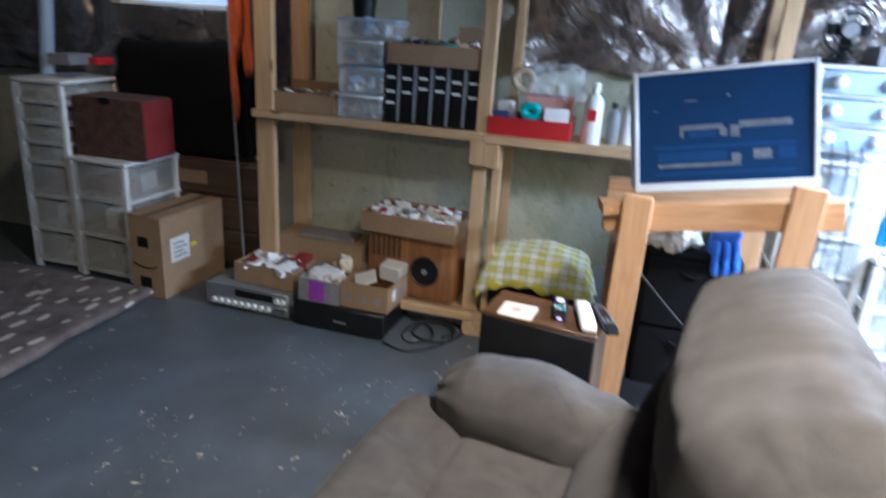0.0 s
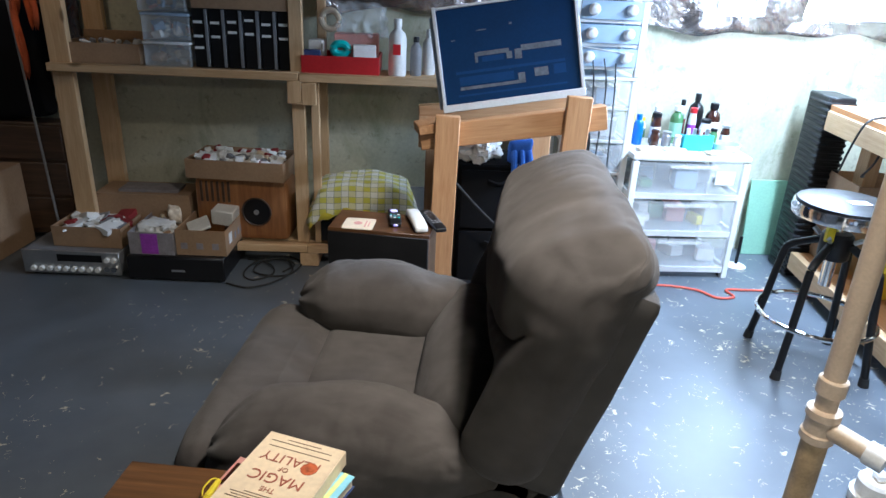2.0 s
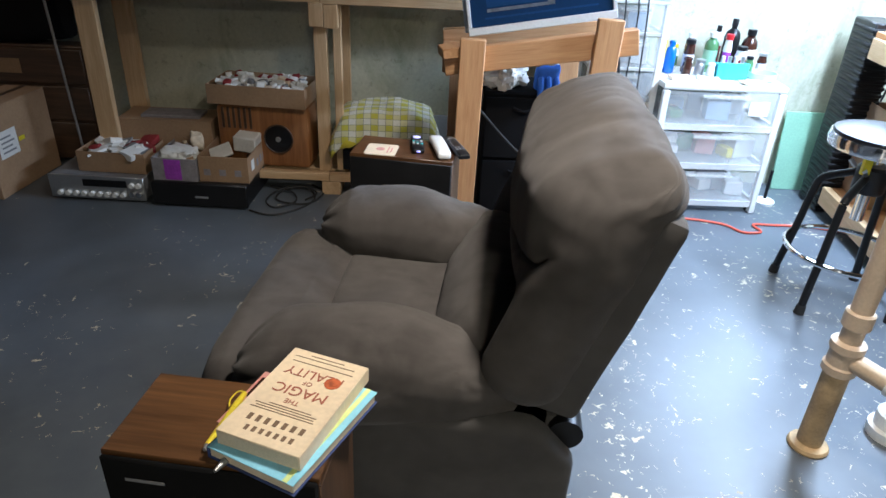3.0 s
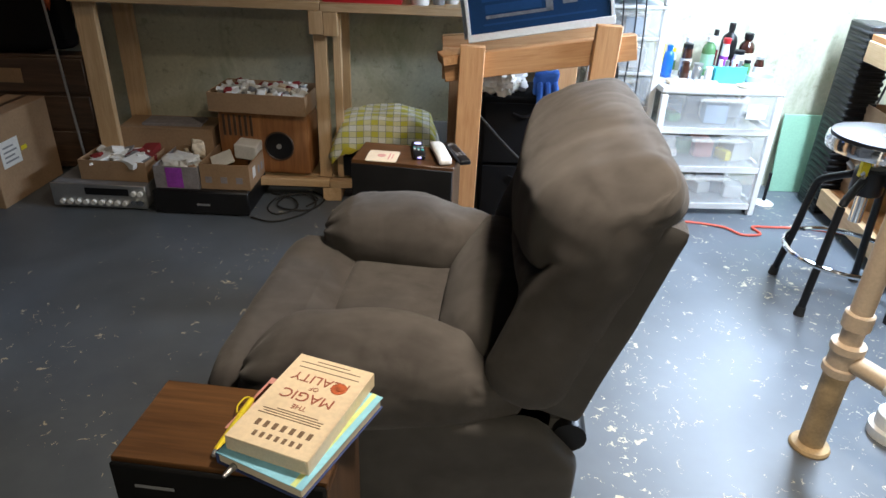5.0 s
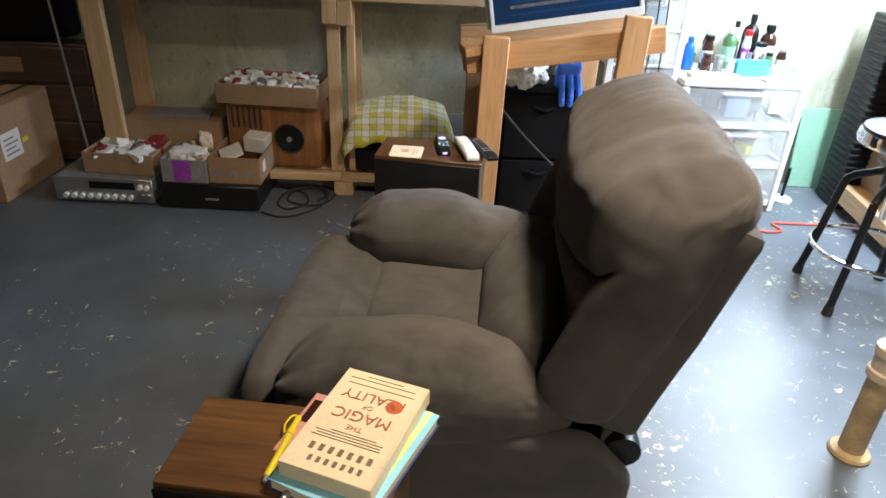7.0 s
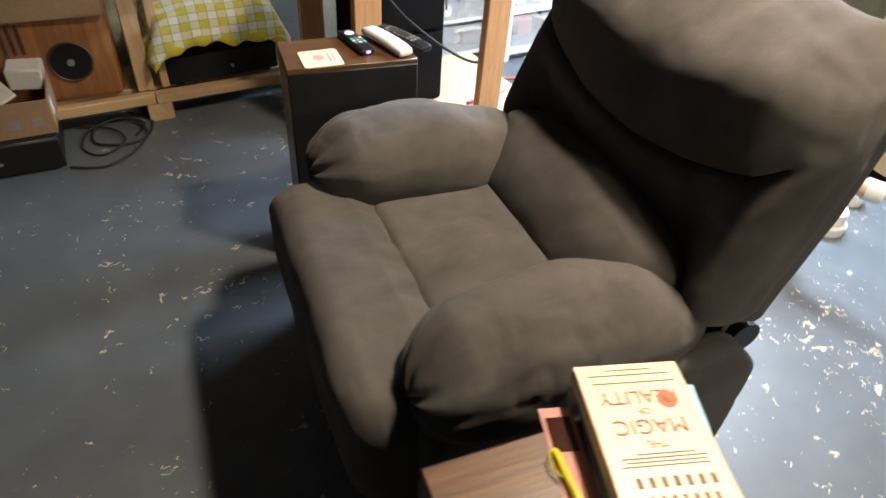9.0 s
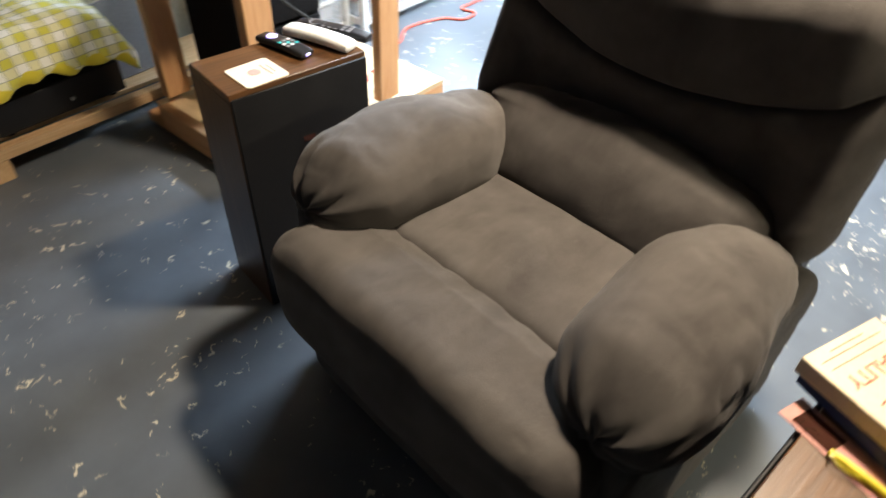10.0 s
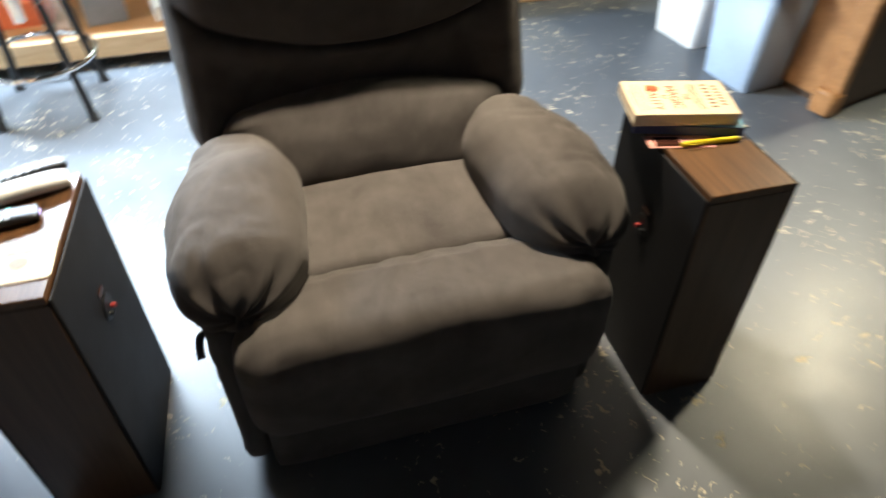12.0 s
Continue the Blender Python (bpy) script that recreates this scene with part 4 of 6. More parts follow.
# upper shelf
c = carton("open_carton", 0.150, -0.235, 0.920, 0, 0.345, 0.23, 0.085, "low open cardboard box with odds and ends on the shelf")
part("flap", B(-0.16, 0.165, 0.108, 0.118, 0.085, 0.12, bev=0.001), M_CARD, c)
scraps(c, 0.33, 0.2, 0.06, 26, [M_GREY, M_CARD_D, M_PAPER, M_SILVER, M_CARD], 3)
for k, (h, w) in enumerate(((0.105, 0.195), (0.115, 0.195), (0.105, 0.20), (0.085, 0.26))):
    z = 0.920 + (0, 0.108, 0.226, 0.334)[k]
    b = thing("storage_bin", 0.447 + (0.025 if k == 3 else 0), -0.235, z, (0, 2, -2, 1)[k], "clear plastic storage bin with a blue-white lid, stacked with parts inside", "storage bin", "stack of clear bins")
    bm = B(-w / 2, w / 2, -0.13, 0.13, 0, 0.004, bev=0)
    box(bm, -w / 2, w / 2, -0.13, -0.127, 0.004, h - 0.014, 0.001), box(bm, -w / 2, w / 2, 0.127, 0.13, 0.004, h - 0.014, 0.001)
    box(bm, -w / 2, -w / 2 + 0.003, -0.127, 0.127, 0.004, h - 0.014, 0.001), box(bm, w / 2 - 0.003, w / 2, -0.127, 0.127, 0.004, h - 0.014, 0.001)
    part("body", bm, M_CLEAR, b)
    part("lid", B(-w / 2 - 0.004, w / 2 + 0.004, -0.134, 0.134, h - 0.0135, h - 0.002, bev=0.003), (M_WHITE, M_BLUECLEAR, M_WHITE, M_BLUECLEAR)[k], b)
    scraps(b, w - 0.02, 0.22, 0.008, 20, [M_PAPER, M_PINK, M_PAPER, M_CARD, M_WHITE, M_BIN], 20 + k, 0.03, 0.075, 0.06)
small_dark = thing("dark_pot", 0.415, -0.25, 1.340, 0, "black plant pot with yellow cloth flowers on the top bin", "plant pot")
part("pot", L([(0.045, 0), (0.055, 0.09), (0.058, 0.09), (0.058, 0.10), (0.045, 0.10)], 18), M_BLKPL, small_dark)
r_ = random.Random(12)
for k in range(9):
    p_ = (r_.uniform(-0.02, 0.13), r_.uniform(-0.04, 0.04), r_.uniform(0.08, 0.20))
    part("stem", T([(0.01, 0, 0.06), (p_[0] * 0.5, p_[1] * 0.5, 0.11 + 0.3 * (p_[2] - 0.08)), p_], 0.002, 5), M_GREENB, small_dark)
    part("flower", L([(0.004, -0.006), (0.017, 0.004), (0.012, 0.010), (0.004, 0.006)], 7, p_), M_YELLOW, small_dark)
tb = thing("tan_board", 0.670, -0.20, 1.252, 0, "plain tan wooden board standing behind the packets", "board")
part("sheet", B(-0.075, 0.075, -0.008, 0.008, 0, 0.42, bev=0.002), M_PLY, tb)
for k in range(6):
    x = 0.560 + k * 0.0725
    rk = thing("media_rack", x + 0.034, -0.235, 0.920, 0, "black media case tower with silver edge and pale labels", "media rack", "row of media racks")
    part("case", B(-0.0345, 0.0345, -0.11, 0.12, 0, 0.245, bev=0.003), M_BLKPL, rk)
    part("edge_strip", B(0.018, 0.031, -0.114, -0.1105, 0.003, 0.242, bev=0.001), M_GREY, rk)
    for j in range(3 if k == 0 else 2):
        zz = (0.19, 0.135, 0.08)[j] + rnd.uniform(-0.012, 0.012)
        part("label_bar", B(-0.030, 0.008, -0.114, -0.1105, zz, zz + 0.011, bev=0), M_PAPER, rk)
c = carton("open_carton", 0.775, -0.235, 1.166, 0, 0.42, 0.24, 0.085, "shallow cardboard box with coloured packets on top of the racks")
scraps(c, 0.40, 0.22, 0.05, 24, [M_PAPER, M_RED, M_CARD, M_TEAL, M_GREY, M_BLKPL], 8, 0.04, 0.08, 0.05)
part("upright_flap", B(0.05, 0.19, 0.06, 0.066, 0.05, 0.16, bev=0.001), M_CARD, c)

tr = thing("red_tray", 1.190, -0.245, 0.917, 0, "red plastic tray with small boxes and bags on the shelf", "tray")
bm = B(-0.168, 0.168, -0.12, 0.12, 0, 0.004, bev=0)
box(bm, -0.17, 0.17, -0.122, -0.117, 0.002, 0.075, 0.001), box(bm, -0.17, 0.17, 0.117, 0.122, 0.002, 0.075, 0.001)
box(bm, -0.17, -0.165, -0.117, 0.117, 0.002, 0.075, 0.001), box(bm, 0.165, 0.17, -0.117, 0.117, 0.002, 0.075, 0.001)
part("body", bm, M_RED, tr)
def small_box(x, y, z, rz, w, d, h, material, label, name="small_box"):
    o = tagged(part(name, B(-w / 2, w / 2, -d / 2, d / 2, 0, h, bev=0.002), material), label, "box")
    return _at(o, pose(x, y, z, 0, 0, rz))
small_box(1.25, -0.20, 0.922, 3, 0.20, 0.10, 0.155, M_PINK, "pink and white card packet standing in the tray")
small_box(1.075, -0.23, 0.922, -6, 0.06, 0.10, 0.125, M_PAPER, "white card packet standing in the tray")
small_box(1.06, -0.315, 0.922, 4, 0.075, 0.03, 0.088, M_BOOKNAVY, "navy blue packet standing in the tray")
small_box(1.29, -0.29, 0.922, 8, 0.10, 0.05, 0.115, M_PAPER, "white plastic parts bag standing in the tray")
o = tagged(part("teal_tape_roll", T([(0.032 * math.cos(a), 0, 0.032 + 0.022 * math.sin(a)) for a in (0, 1.05, 2.09, 3.14, 4.19, 5.24)], 0.018, 8, True), M_TEAL), "teal plastic roll lying among packets in the tray", "tape roll")
_at(o, pose(1.185, -0.30, 0.985))
def bottle(x, y, z, r, h, body_mat, cap_mat, label, neck=0.45, group="", band=None):
    b = thing("bottle", x, y, z, 0, label, "bottle", group)
    part("body", L([(r * 0.92, 0), (r, h * 0.03), (r, h * 0.66), (r * 0.85, h * 0.75), (r * neck, h * 0.82), (r * neck, h * 0.87)]), body_mat, b)
    part("cap", L([(r * neck * 1.15, h * 0.865), (r * neck * 1.15, h * 0.985), (r * neck, h)]), cap_mat, b)
    if band:
        part("label_band", L([(r * 1.01, h * 0.18), (r * 1.012, h * 0.19), (r * 1.012, h * 0.55), (r * 1.01, h * 0.56)]), band, b)
    return b
gb = bottle(1.437, -0.28, 0.908, 0.040, 0.245, M_WHITE, M_WHITE, "white plastic glue bottle with a small red label on the shelf", 0.4)
part("label_patch", B(-0.019, 0.015, -0.0415, -0.0385, 0.095, 0.140, bev=0.0005), M_RED, gb, "red label")
bottle(1.52, -0.25, 0.908, 0.026, 0.17, M_GREY, M_BLKPL, "slim grey bottle on the shelf")
bottle(1.58, -0.20, 0.908, 0.03, 0.20, M_WHITE, M_WHITE, "white bottle on the shelf")
tp = thing("tape_roll", 1.13, -0.20, 1.077, 0, "roll of cream masking tape on the packets", "tape roll")
part("roll", T([(0.040 * math.cos(a), 0, 0.055 + 0.040 * math.sin(a)) for a in (0, 1.05, 2.09, 3.14, 4.19, 5.24)], 0.014, 8, True), M_COASTER, tp)
bg = thing("clear_bag", 1.27, -0.19, 1.075, 0, "crumpled clear plastic bag over the packets", "bag")
crumple(bg, 0, 0, 0.06, 0.2, 0.14, 0.13, M_CLEAR, 5, "bag_film", 12)

# lower shelf
c = carton("flat_carton", 0.235, -0.215, 0.108, 0, 0.44, 0.20, 0.20, "closed brown cardboard box on the lower shelf")
part("lid", B(-0.222, 0.222, -0.102, 0.102, 0.2, 0.206, bev=0.001), M_CARD, c)
part("magazine", B(-0.12, 0.16, -0.07, 0.05, 0.206, 0.22, bev=0.002), M_GREYPR, c)
ra = thing("table_radio", 0.715, -0.245, 0.108, -4, "old wooden table radio with a round dark dial, on shelf", "radio")
part("case", soft((0.222, 0.10, 0.152), 0.03, 8), M_OAK, ra).location = (0, 0, 0.153)
part("dial", C((0.075, -0.099, 0.15), (0.075, -0.109, 0.15), 0.068, 0.064, 28), M_BLKPL, ra)
part("dial_ring", T([(0.075 + 0.068 * math.cos(a * 0.5236), -0.107, 0.15 + 0.068 * math.sin(a * 0.5236)) for a in range(12)], 0.004, 6, True), M_DARKWOOD, ra)
part("hub", C((0.075, -0.109, 0.15), (0.075, -0.116, 0.15), 0.012), M_SILVER, ra)
for k in range(6):
    part("grille_slat", B(-0.19 + k * 0.026, -0.178 + k * 0.026, -0.106, -0.099, 0.19, 0.29, bev=0.002), M_DARKWOOD, ra)
for k in (-1, 1):
    part("knob", C((-0.12 + k * 0.05, -0.099, 0.06), (-0.12 + k * 0.05, -0.12, 0.06), 0.014), M_DARKWOOD, ra)
c = carton("open_carton", 0.705, -0.235, 0.415, -5, 0.46, 0.27, 0.09, "open cardboard box heaped with small white cartons, on the radio")
scraps(c, 0.45, 0.26, 0.062, 120, [M_PAPER, M_PAPER, M_WHITE, M_WHITE, M_PAPER, M_REDC, M_PAPER, M_COASTER, M_GREY], 11, 0.025, 0.058, 0.03)

dv = thing("disc_player", 1.30, -0.235, 0.108, 2, "black electronic unit under a check cloth on the lower shelf", "electronics")
part("case", B(-0.22, 0.20, -0.12, 0.12, 0.012, 0.115, bev=0.005), M_BLKPL, dv)
for k in (-0.18, 0.16):
    part("foot", C((k, -0.09, 0), (k, -0.09, 0.013), 0.015), M_BLKPL, dv)
part("front_button", C((0.02, -0.12, 0.05), (0.02, -0.124, 0.05), 0.006), M_SILVER, dv)
part("folded_blanket", soft((0.17, 0.095, 0.085), 0.06, 8), M_BLKFAB, dv, "dark folded cloth").location = (0.0, 0.0, 0.20)

def cloth_over(x, y, z, w, d, h, material, label):
    """A cloth draped over a heap: a domed grid with hanging folded edges."""
    bm = bmesh.new()
    n = 46
    g = []
    for i in range(n + 1):
        row = []
        for j in range(n + 1):
            u, v = i / n * 2 - 1, j / n * 2 - 1
            r = max(abs(u), abs(v))
            px, py = u * w / 2, v * d / 2
            zz = h * (1 - 0.45 * (abs(u) ** 3.4) - 0.34 * abs(v) ** 4.0)
            if r > 0.78:
                k = (r - 0.78) / 0.22
                zz -= k * 0.085 * (1 + 0.35 * noise.noise(Vector((u * 3, v * 3, 1))))
                px *= 1 - 0.03 * k + 0.03 * k * math.sin(v * 14)
                py *= 1 - 0.03 * k + 0.03 * k * math.sin(u * 16)
            zz += 0.014 * noise.noise(Vector((u * 2.4, v * 2.4, 0))) + 0.006 * noise.noise(Vector((u * 7, v * 7, 3)))
            row.append(bm.verts.new((px, py, zz)))
        g.append(row)
    for i in range(n):
        for j in range(n):
            bm.faces.new((g[i][j], g[i + 1][j], g[i + 1][j + 1], g[i][j + 1]))
    ob = tagged(part("check_cloth", bm, material), label, "cloth")
    so = ob.modifiers.new("thickness", "SOLIDIFY")
    so.thickness, so.offset = 0.005, 1
    return _at(ob, pose(x, y, z, 0, 0, 2))
cloth_over(1.285, -0.25, 0.245, 0.53, 0.34, 0.175, M_CHECK, "yellow and white check cloth draped over the unit on the shelf")
gp = thing("grey_panel", 1.60, -0.25, 0.108, 0, "dull grey flat panel leaning on the lower shelf", "panel")
part("sheet", B(-0.10, 0.10, -0.01, 0.01, 0, 0.26), M_GREY, gp).rotation_euler = (radians(-8), 0, radians(4))

# ---- on the floor before the shelves ----
am = thing("stereo_receiver", -0.005, -0.42, 0, -2, "silver stereo receiver with a row of knobs on the floor", "receiver")
part("case", B(-0.215, 0.215, -0.14, 0.16, 0.012, 0.118, bev=0.003), M_GREY, am)
fp = part("front_panel", B(-0.218, 0.218, -0.152, -0.1405, 0.010, 0.120, bev=0.002), M_SILVER, am)
part("display", B(-0.06, 0.14, -0.1545, -0.1525, 0.072, 0.105, bev=0), M_BLKPL, fp)
for k in range(9):
    part("knob", C((-0.17 + k * 0.036, -0.152, 0.036), (-0.17 + k * 0.036, -0.168, 0.036), 0.0125, 0.011, 12), M_WHITE, fp)
for k in (0.165, 0.195):
    part("knob", C((k, -0.152, 0.045), (k, -0.17, 0.045), 0.014, 0.013, 14), M_CHROME, fp)
    part("knob", C((k, -0.152, 0.085), (k, -0.166, 0.085), 0.013, 0.011, 14), M_WHITE, fp)
for x in (-0.18, 0.18):
    for y in (-0.11, 0.13):
        part("foot", C((x, y, 0), (x, y, 0.013), 0.018), M_BLKPL, am)
c = carton("open_carton", 0.055, -0.40, 0.1205, -3, 0.315, 0.235, 0.095, "open cardboard box full of white packets on the receiver")
scraps(c, 0.30, 0.22, 0.068, 30, [M_PAPER, M_WHITE, M_PAPER, M_WHITE, M_REDC, M_PAPER, M_GREY], 14, 0.05, 0.11, 0.035)
bx = thing("black_amplifier", 0.475, -0.385, 0, -2, "flat black amplifier case on the floor", "amplifier")
part("case", B(-0.215, 0.215, -0.215, 0.20, 0.012, 0.118, bev=0.004), M_BLKPL, bx)
part("front_panel", B(-0.216, 0.216, -0.224, -0.2155, 0.010, 0.116, bev=0.003), M_BLACK, bx)
part("badge", B(-0.02, 0.04, -0.2255, -0.2242, 0.05, 0.06, bev=0), M_GREY, bx)
for x in (-0.18, 0.18):
    for y in (-0.17, 0.15):
        part("foot", C((x, y, 0), (x, y, 0.013), 0.018), M_BLKPL, bx)
c = carton("printed_carton", 0.365, -0.43, 0.119, -2, 0.20, 0.30, 0.105, "grey and purple printed box with white scraps, on the amplifier", M_GREYPR)
part("purple_panel", B(-0.045, 0.03, -0.1515, -0.1502, 0.005, 0.1, bev=0), M_PURPLE, c)
crumple(c, -0.01, -0.04, 0.095, 0.11, 0.15, 0.045, M_PAPER, 2)
crumple(c, 0.03, 0.07, 0.12, 0.06, 0.05, 0.07, M_COASTER, 3)
scraps(c, 0.18, 0.28, 0.07, 9, [M_PAPER, M_COASTER, M_CARD], 5)
c = carton("open_carton", 0.583, -0.425, 0.119, -2, 0.225, 0.30, 0.12, "open brown shipping carton with white paper, on the amplifier")
part("folded_sheet", box(bmesh.new(), -0.008, 0.10, 0.02, 0.135, 0.0, 0.075, 0.006), M_PAPER, c).matrix_basis = pose(0.0, 0.0, 0.085, 6, 4, -5)
part("folded_sheet", box(bmesh.new(), -0.05, 0.05, -0.05, 0.05, 0.0, 0.012, 0.003), M_PAPER, c).matrix_basis = pose(-0.045, -0.03, 0.095, 14, -18, 24)
part("label", B(0.1125, 0.1137, -0.10, -0.06, 0.04, 0.09, bev=0), M_PAPER, c)
for k in range(3):
    part("print_bar", B(0.1125, 0.1135, -0.02 + k * 0.05, 0.005 + k * 0.05, 0.035, 0.07, bev=0), M_GREYPR, c)
    part("print_bar", B(-0.09 + k * 0.07, -0.06 + k * 0.07, -0.1512, -0.1502, 0.03, 0.06, bev=0), M_GREYPR, c)
cb = thing("power_cables", 0.86, -0.46, 0, 0, "loose coil of black cables on the floor", "cable")
part("cable", T([(-0.17, -0.16, 0.006), (-0.06, -0.20, 0.006), (0.05, -0.12, 0.006), (0.10, 0.0, 0.008), (0.04, 0.10, 0.02), (-0.06, 0.08, 0.012), (-0.08, -0.02, 0.006), (0.0, -0.08, 0.012), (0.09, -0.05, 0.006), (0.13, 0.08, 0.006), (0.06, 0.16, 0.006)], 0.0045), M_RUBBER, cb)
part("cable", T([(-0.14, 0.12, 0.006), (-0.02, 0.05, 0.014), (0.02, -0.06, 0.014), (-0.06, -0.12, 0.006), (-0.12, -0.05, 0.006), (-0.08, 0.06, 0.02), (0.03, 0.12, 0.01), (0.10, 0.05, 0.012), (0.06, -0.03, 0.01)], 0.004), M_RUBBER, cb)

# shipping box
b = thing("shipping_box", -0.505, -0.375, 0, -4, "tall brown shipping carton with a white label, closed, on the floor", "box")
part("body", B(-0.095, 0.095, -0.225, 0.225, 0, 0.40, bev=0.003), M_CARD, b)
part("flap", B(-0.095, -0.002, -0.225, 0.225, 0.4005, 0.404, bev=0.001), M_CARD, b)
part("flap", B(0.002, 0.095, -0.225, 0.225, 0.4005, 0.404, bev=0.001), M_CARD, b)
part("tape", B(-0.012, 0.012, -0.226, 0.226, 0.4045, 0.4052, bev=0), M_DARKWOOD, b)
part("label", B(0.0955, 0.0965, -0.17, -0.04, 0.17, 0.29, bev=0), M_PAPER, b, "white shipping label")
for k in range(4):
    part("print_bar", B(0.0965, 0.0970, -0.15, -0.06 - 0.02 * (k % 2), 0.19 + k * 0.022, 0.198 + k * 0.022, bev=0), M_GREY, b)
part("sticker", B(0.0955, 0.0965, -0.03, 0.01, 0.215, 0.235, bev=0), M_YELLOW, b, "yellow sticker")
part("print_patch", B(-0.045, 0.015, -0.2265, -0.2255, 0.25, 0.30, bev=0), M_BLKPL, b)
part("print_patch", B(-0.045, 0.02, -0.2265, -0.2255, 0.04, 0.10, bev=0), M_BLKPL, b)
part("print_curve", T([(-0.08, -0.2262, 0.165), (-0.03, -0.2262, 0.15), (0.03, -0.2262, 0.15), (0.06, -0.2262, 0.165)], 0.003, 6), M_BLKPL, b)

# white drawer towers
def drawer_tower(x, y, rz, w, d, heights, label, front, rail=0.014, name="drawer_tower", knobs=False, handle=True, contents=None, group=""):
    t = thing(name, x, y, 0, rz, label, "drawer unit", group)
    z = 0.03
    H = z + sum(heights) + rail * (len(heights) + 1)
    part("top", soft((w / 2 + 0.004, d / 2 + 0.004, rail * 0.6), rail * 0.5, 4), M_WHITE, t).location = (0, 0, H - rail * 0.6)
    for sx in (-1, 1):
        for sy in (-1, 1):
            part("corner_post", B(sx * w / 2 - sx * 0.030, sx * w / 2, sy * d / 2 - sy * 0.026, sy * d / 2 + sy * 0.003, 0.0, H - rail * 1.2, bev=0.004), M_WHITE, t)
    for k, h in enumerate(heights):
        bm = B(-w / 2 + 0.003, w / 2 - 0.003, -d / 2 + 0.002, -d / 2 + 0.016, z, z + rail, bev=0.002)
        box(bm, -w / 2 + 0.002, -w / 2 + 0.014, -d / 2 + 0.02, d / 2 - 0.02, z, z + rail, 0.002)
        box(bm, w / 2 - 0.014, w / 2 - 0.002, -d / 2 + 0.02, d / 2 - 0.02, z, z + rail, 0.002)
        part("rail", bm, M_WHITE, t)
        z += rail
        bm = bmesh.new()
        # bowed front and thin walls
        n = 8
        cols = []
        for i in range(n + 1):
            x0 = -w / 2 + 0.031 + (w - 0.062) * i / n
            yb = -d / 2 - 0.018 * (1 - (2 * x0 / w) ** 2)
            cols.append([bm.verts.new(p) for p in ((x0, yb, z + 0.003), (x0, yb, z + h - 0.006), (x0, yb + 0.004, z + h - 0.006), (x0, yb + 0.004, z + 0.003))])
        for ca_, cb_ in zip(cols, cols[1:]):
            for q in range(4):
                bm.faces.new((ca_[q], cb_[q], cb_[(q + 1) % 4], ca_[(q + 1) % 4]))
        bm.faces.new(cols[0][::-1]), bm.faces.new(cols[-1])
        box(bm, -w / 2 + 0.016, -w / 2 + 0.019, -d / 2 + 0.004, d / 2 - 0.005, z + 0.003, z + h - 0.01, 0)
        box(bm, w / 2 - 0.019, w / 2 - 0.016, -d / 2 + 0.004, d / 2 - 0.005, z + 0.003, z + h - 0.01, 0)
        box(bm, -w / 2 + 0.019, w / 2 - 0.019, -d / 2 + 0.004, d / 2 - 0.005, z + 0.001, z + 0.004, 0)
        dr = part("drawer", bm, front, t)
        if knobs:
            for sx in (-0.25, 0.25):
                part("knob", L([(0.022, 0), (0.026, 0.012), (0.018, 0.03), (0.006, 0.034)], 14), M_WHITE, dr).matrix_basis = pose(sx * w, -d / 2 - 0.012, z + h / 2, 90, 0, 0)
        elif handle:
            part("handle", soft((w * 0.20, 0.007, 0.008), 0.006, 4), M_FROST, dr).location = (0, -d / 2 - 0.024, z + h - 0.022)
        if contents:
            scraps_in(t, w - 0.08, d - 0.1, z + 0.006, h, contents, k)
        z += h
    part("back", B(-w / 2 + 0.01, w / 2 - 0.01, d / 2 - 0.004, d / 2 - 0.001, 0.03, H - 0.02, bev=0), front, t)
    return t, H


def scraps_in(t, w, d, z, h, contents, k):
    r = random.Random(50 + k)
    for q in range(7):
        a, b_, hh = r.uniform(0.06, 0.14), r.uniform(0.05, 0.12), r.uniform(0.25, 0.62) * h
        x, y = r.uniform(-w / 2 + a / 2, max(-w / 2 + a / 2 + 0.001, w / 2 - a / 2)), r.uniform(-d / 2 + 0.03, 0.05)
        o = part("packed_item", soft((a / 2, b_ / 2, hh / 2), 0.008, 3), r.choice(contents), t)
        o.matrix_basis = pose(x, y, z + hh / 2, 0, 0, r.uniform(-20, 20))


DIM = [M_GREY, M_CARD, M_BLKPL, M_PAPER, M_REDC]
drawer_tower(-1.165, -0.29, 2, 0.285, 0.40, (0.078, 0.078, 0.078, 0.078, 0.153, 0.153, 0.153)[::-1], "tall white tower of frosted plastic drawers on the floor", M_FROST, rail=0.021, handle=False, contents=DIM, group="white drawer towers")
drawer_tower(-0.83, -0.32, -3, 0.34, 0.38, (0.168, 0.168, 0.168), "short white tower of frosted plastic drawers, a box on top", M_FROST, rail=0.021, handle=False, contents=DIM, group="white drawer towers")
rb = thing("fabric_box", -0.80, -0.34, 0.618, 3, "box with dark mottled front and red side, standing on the drawers", "box")
part("body", soft((0.19, 0.12, 0.145), 0.01, 4), plain("mottled_brown_cloth", (0.085, 0.04, 0.03), 0.9, vary=0.5, scale=28), rb).location = (0, 0, 0.145)
part("side_panel", B(0.190, 0.194, -0.112, 0.112, 0.01, 0.28, bev=0.002), M_REDC, rb, "red side")
part("latch", B(-0.03, 0.03, -0.13, -0.119, 0.265, 0.29), M_BLKPL, rb)
small_box(-1.10, -0.32, 1.032, 4, 0.12, 0.16, 0.05, M_GREY, "grey plastic case on top of the drawers")
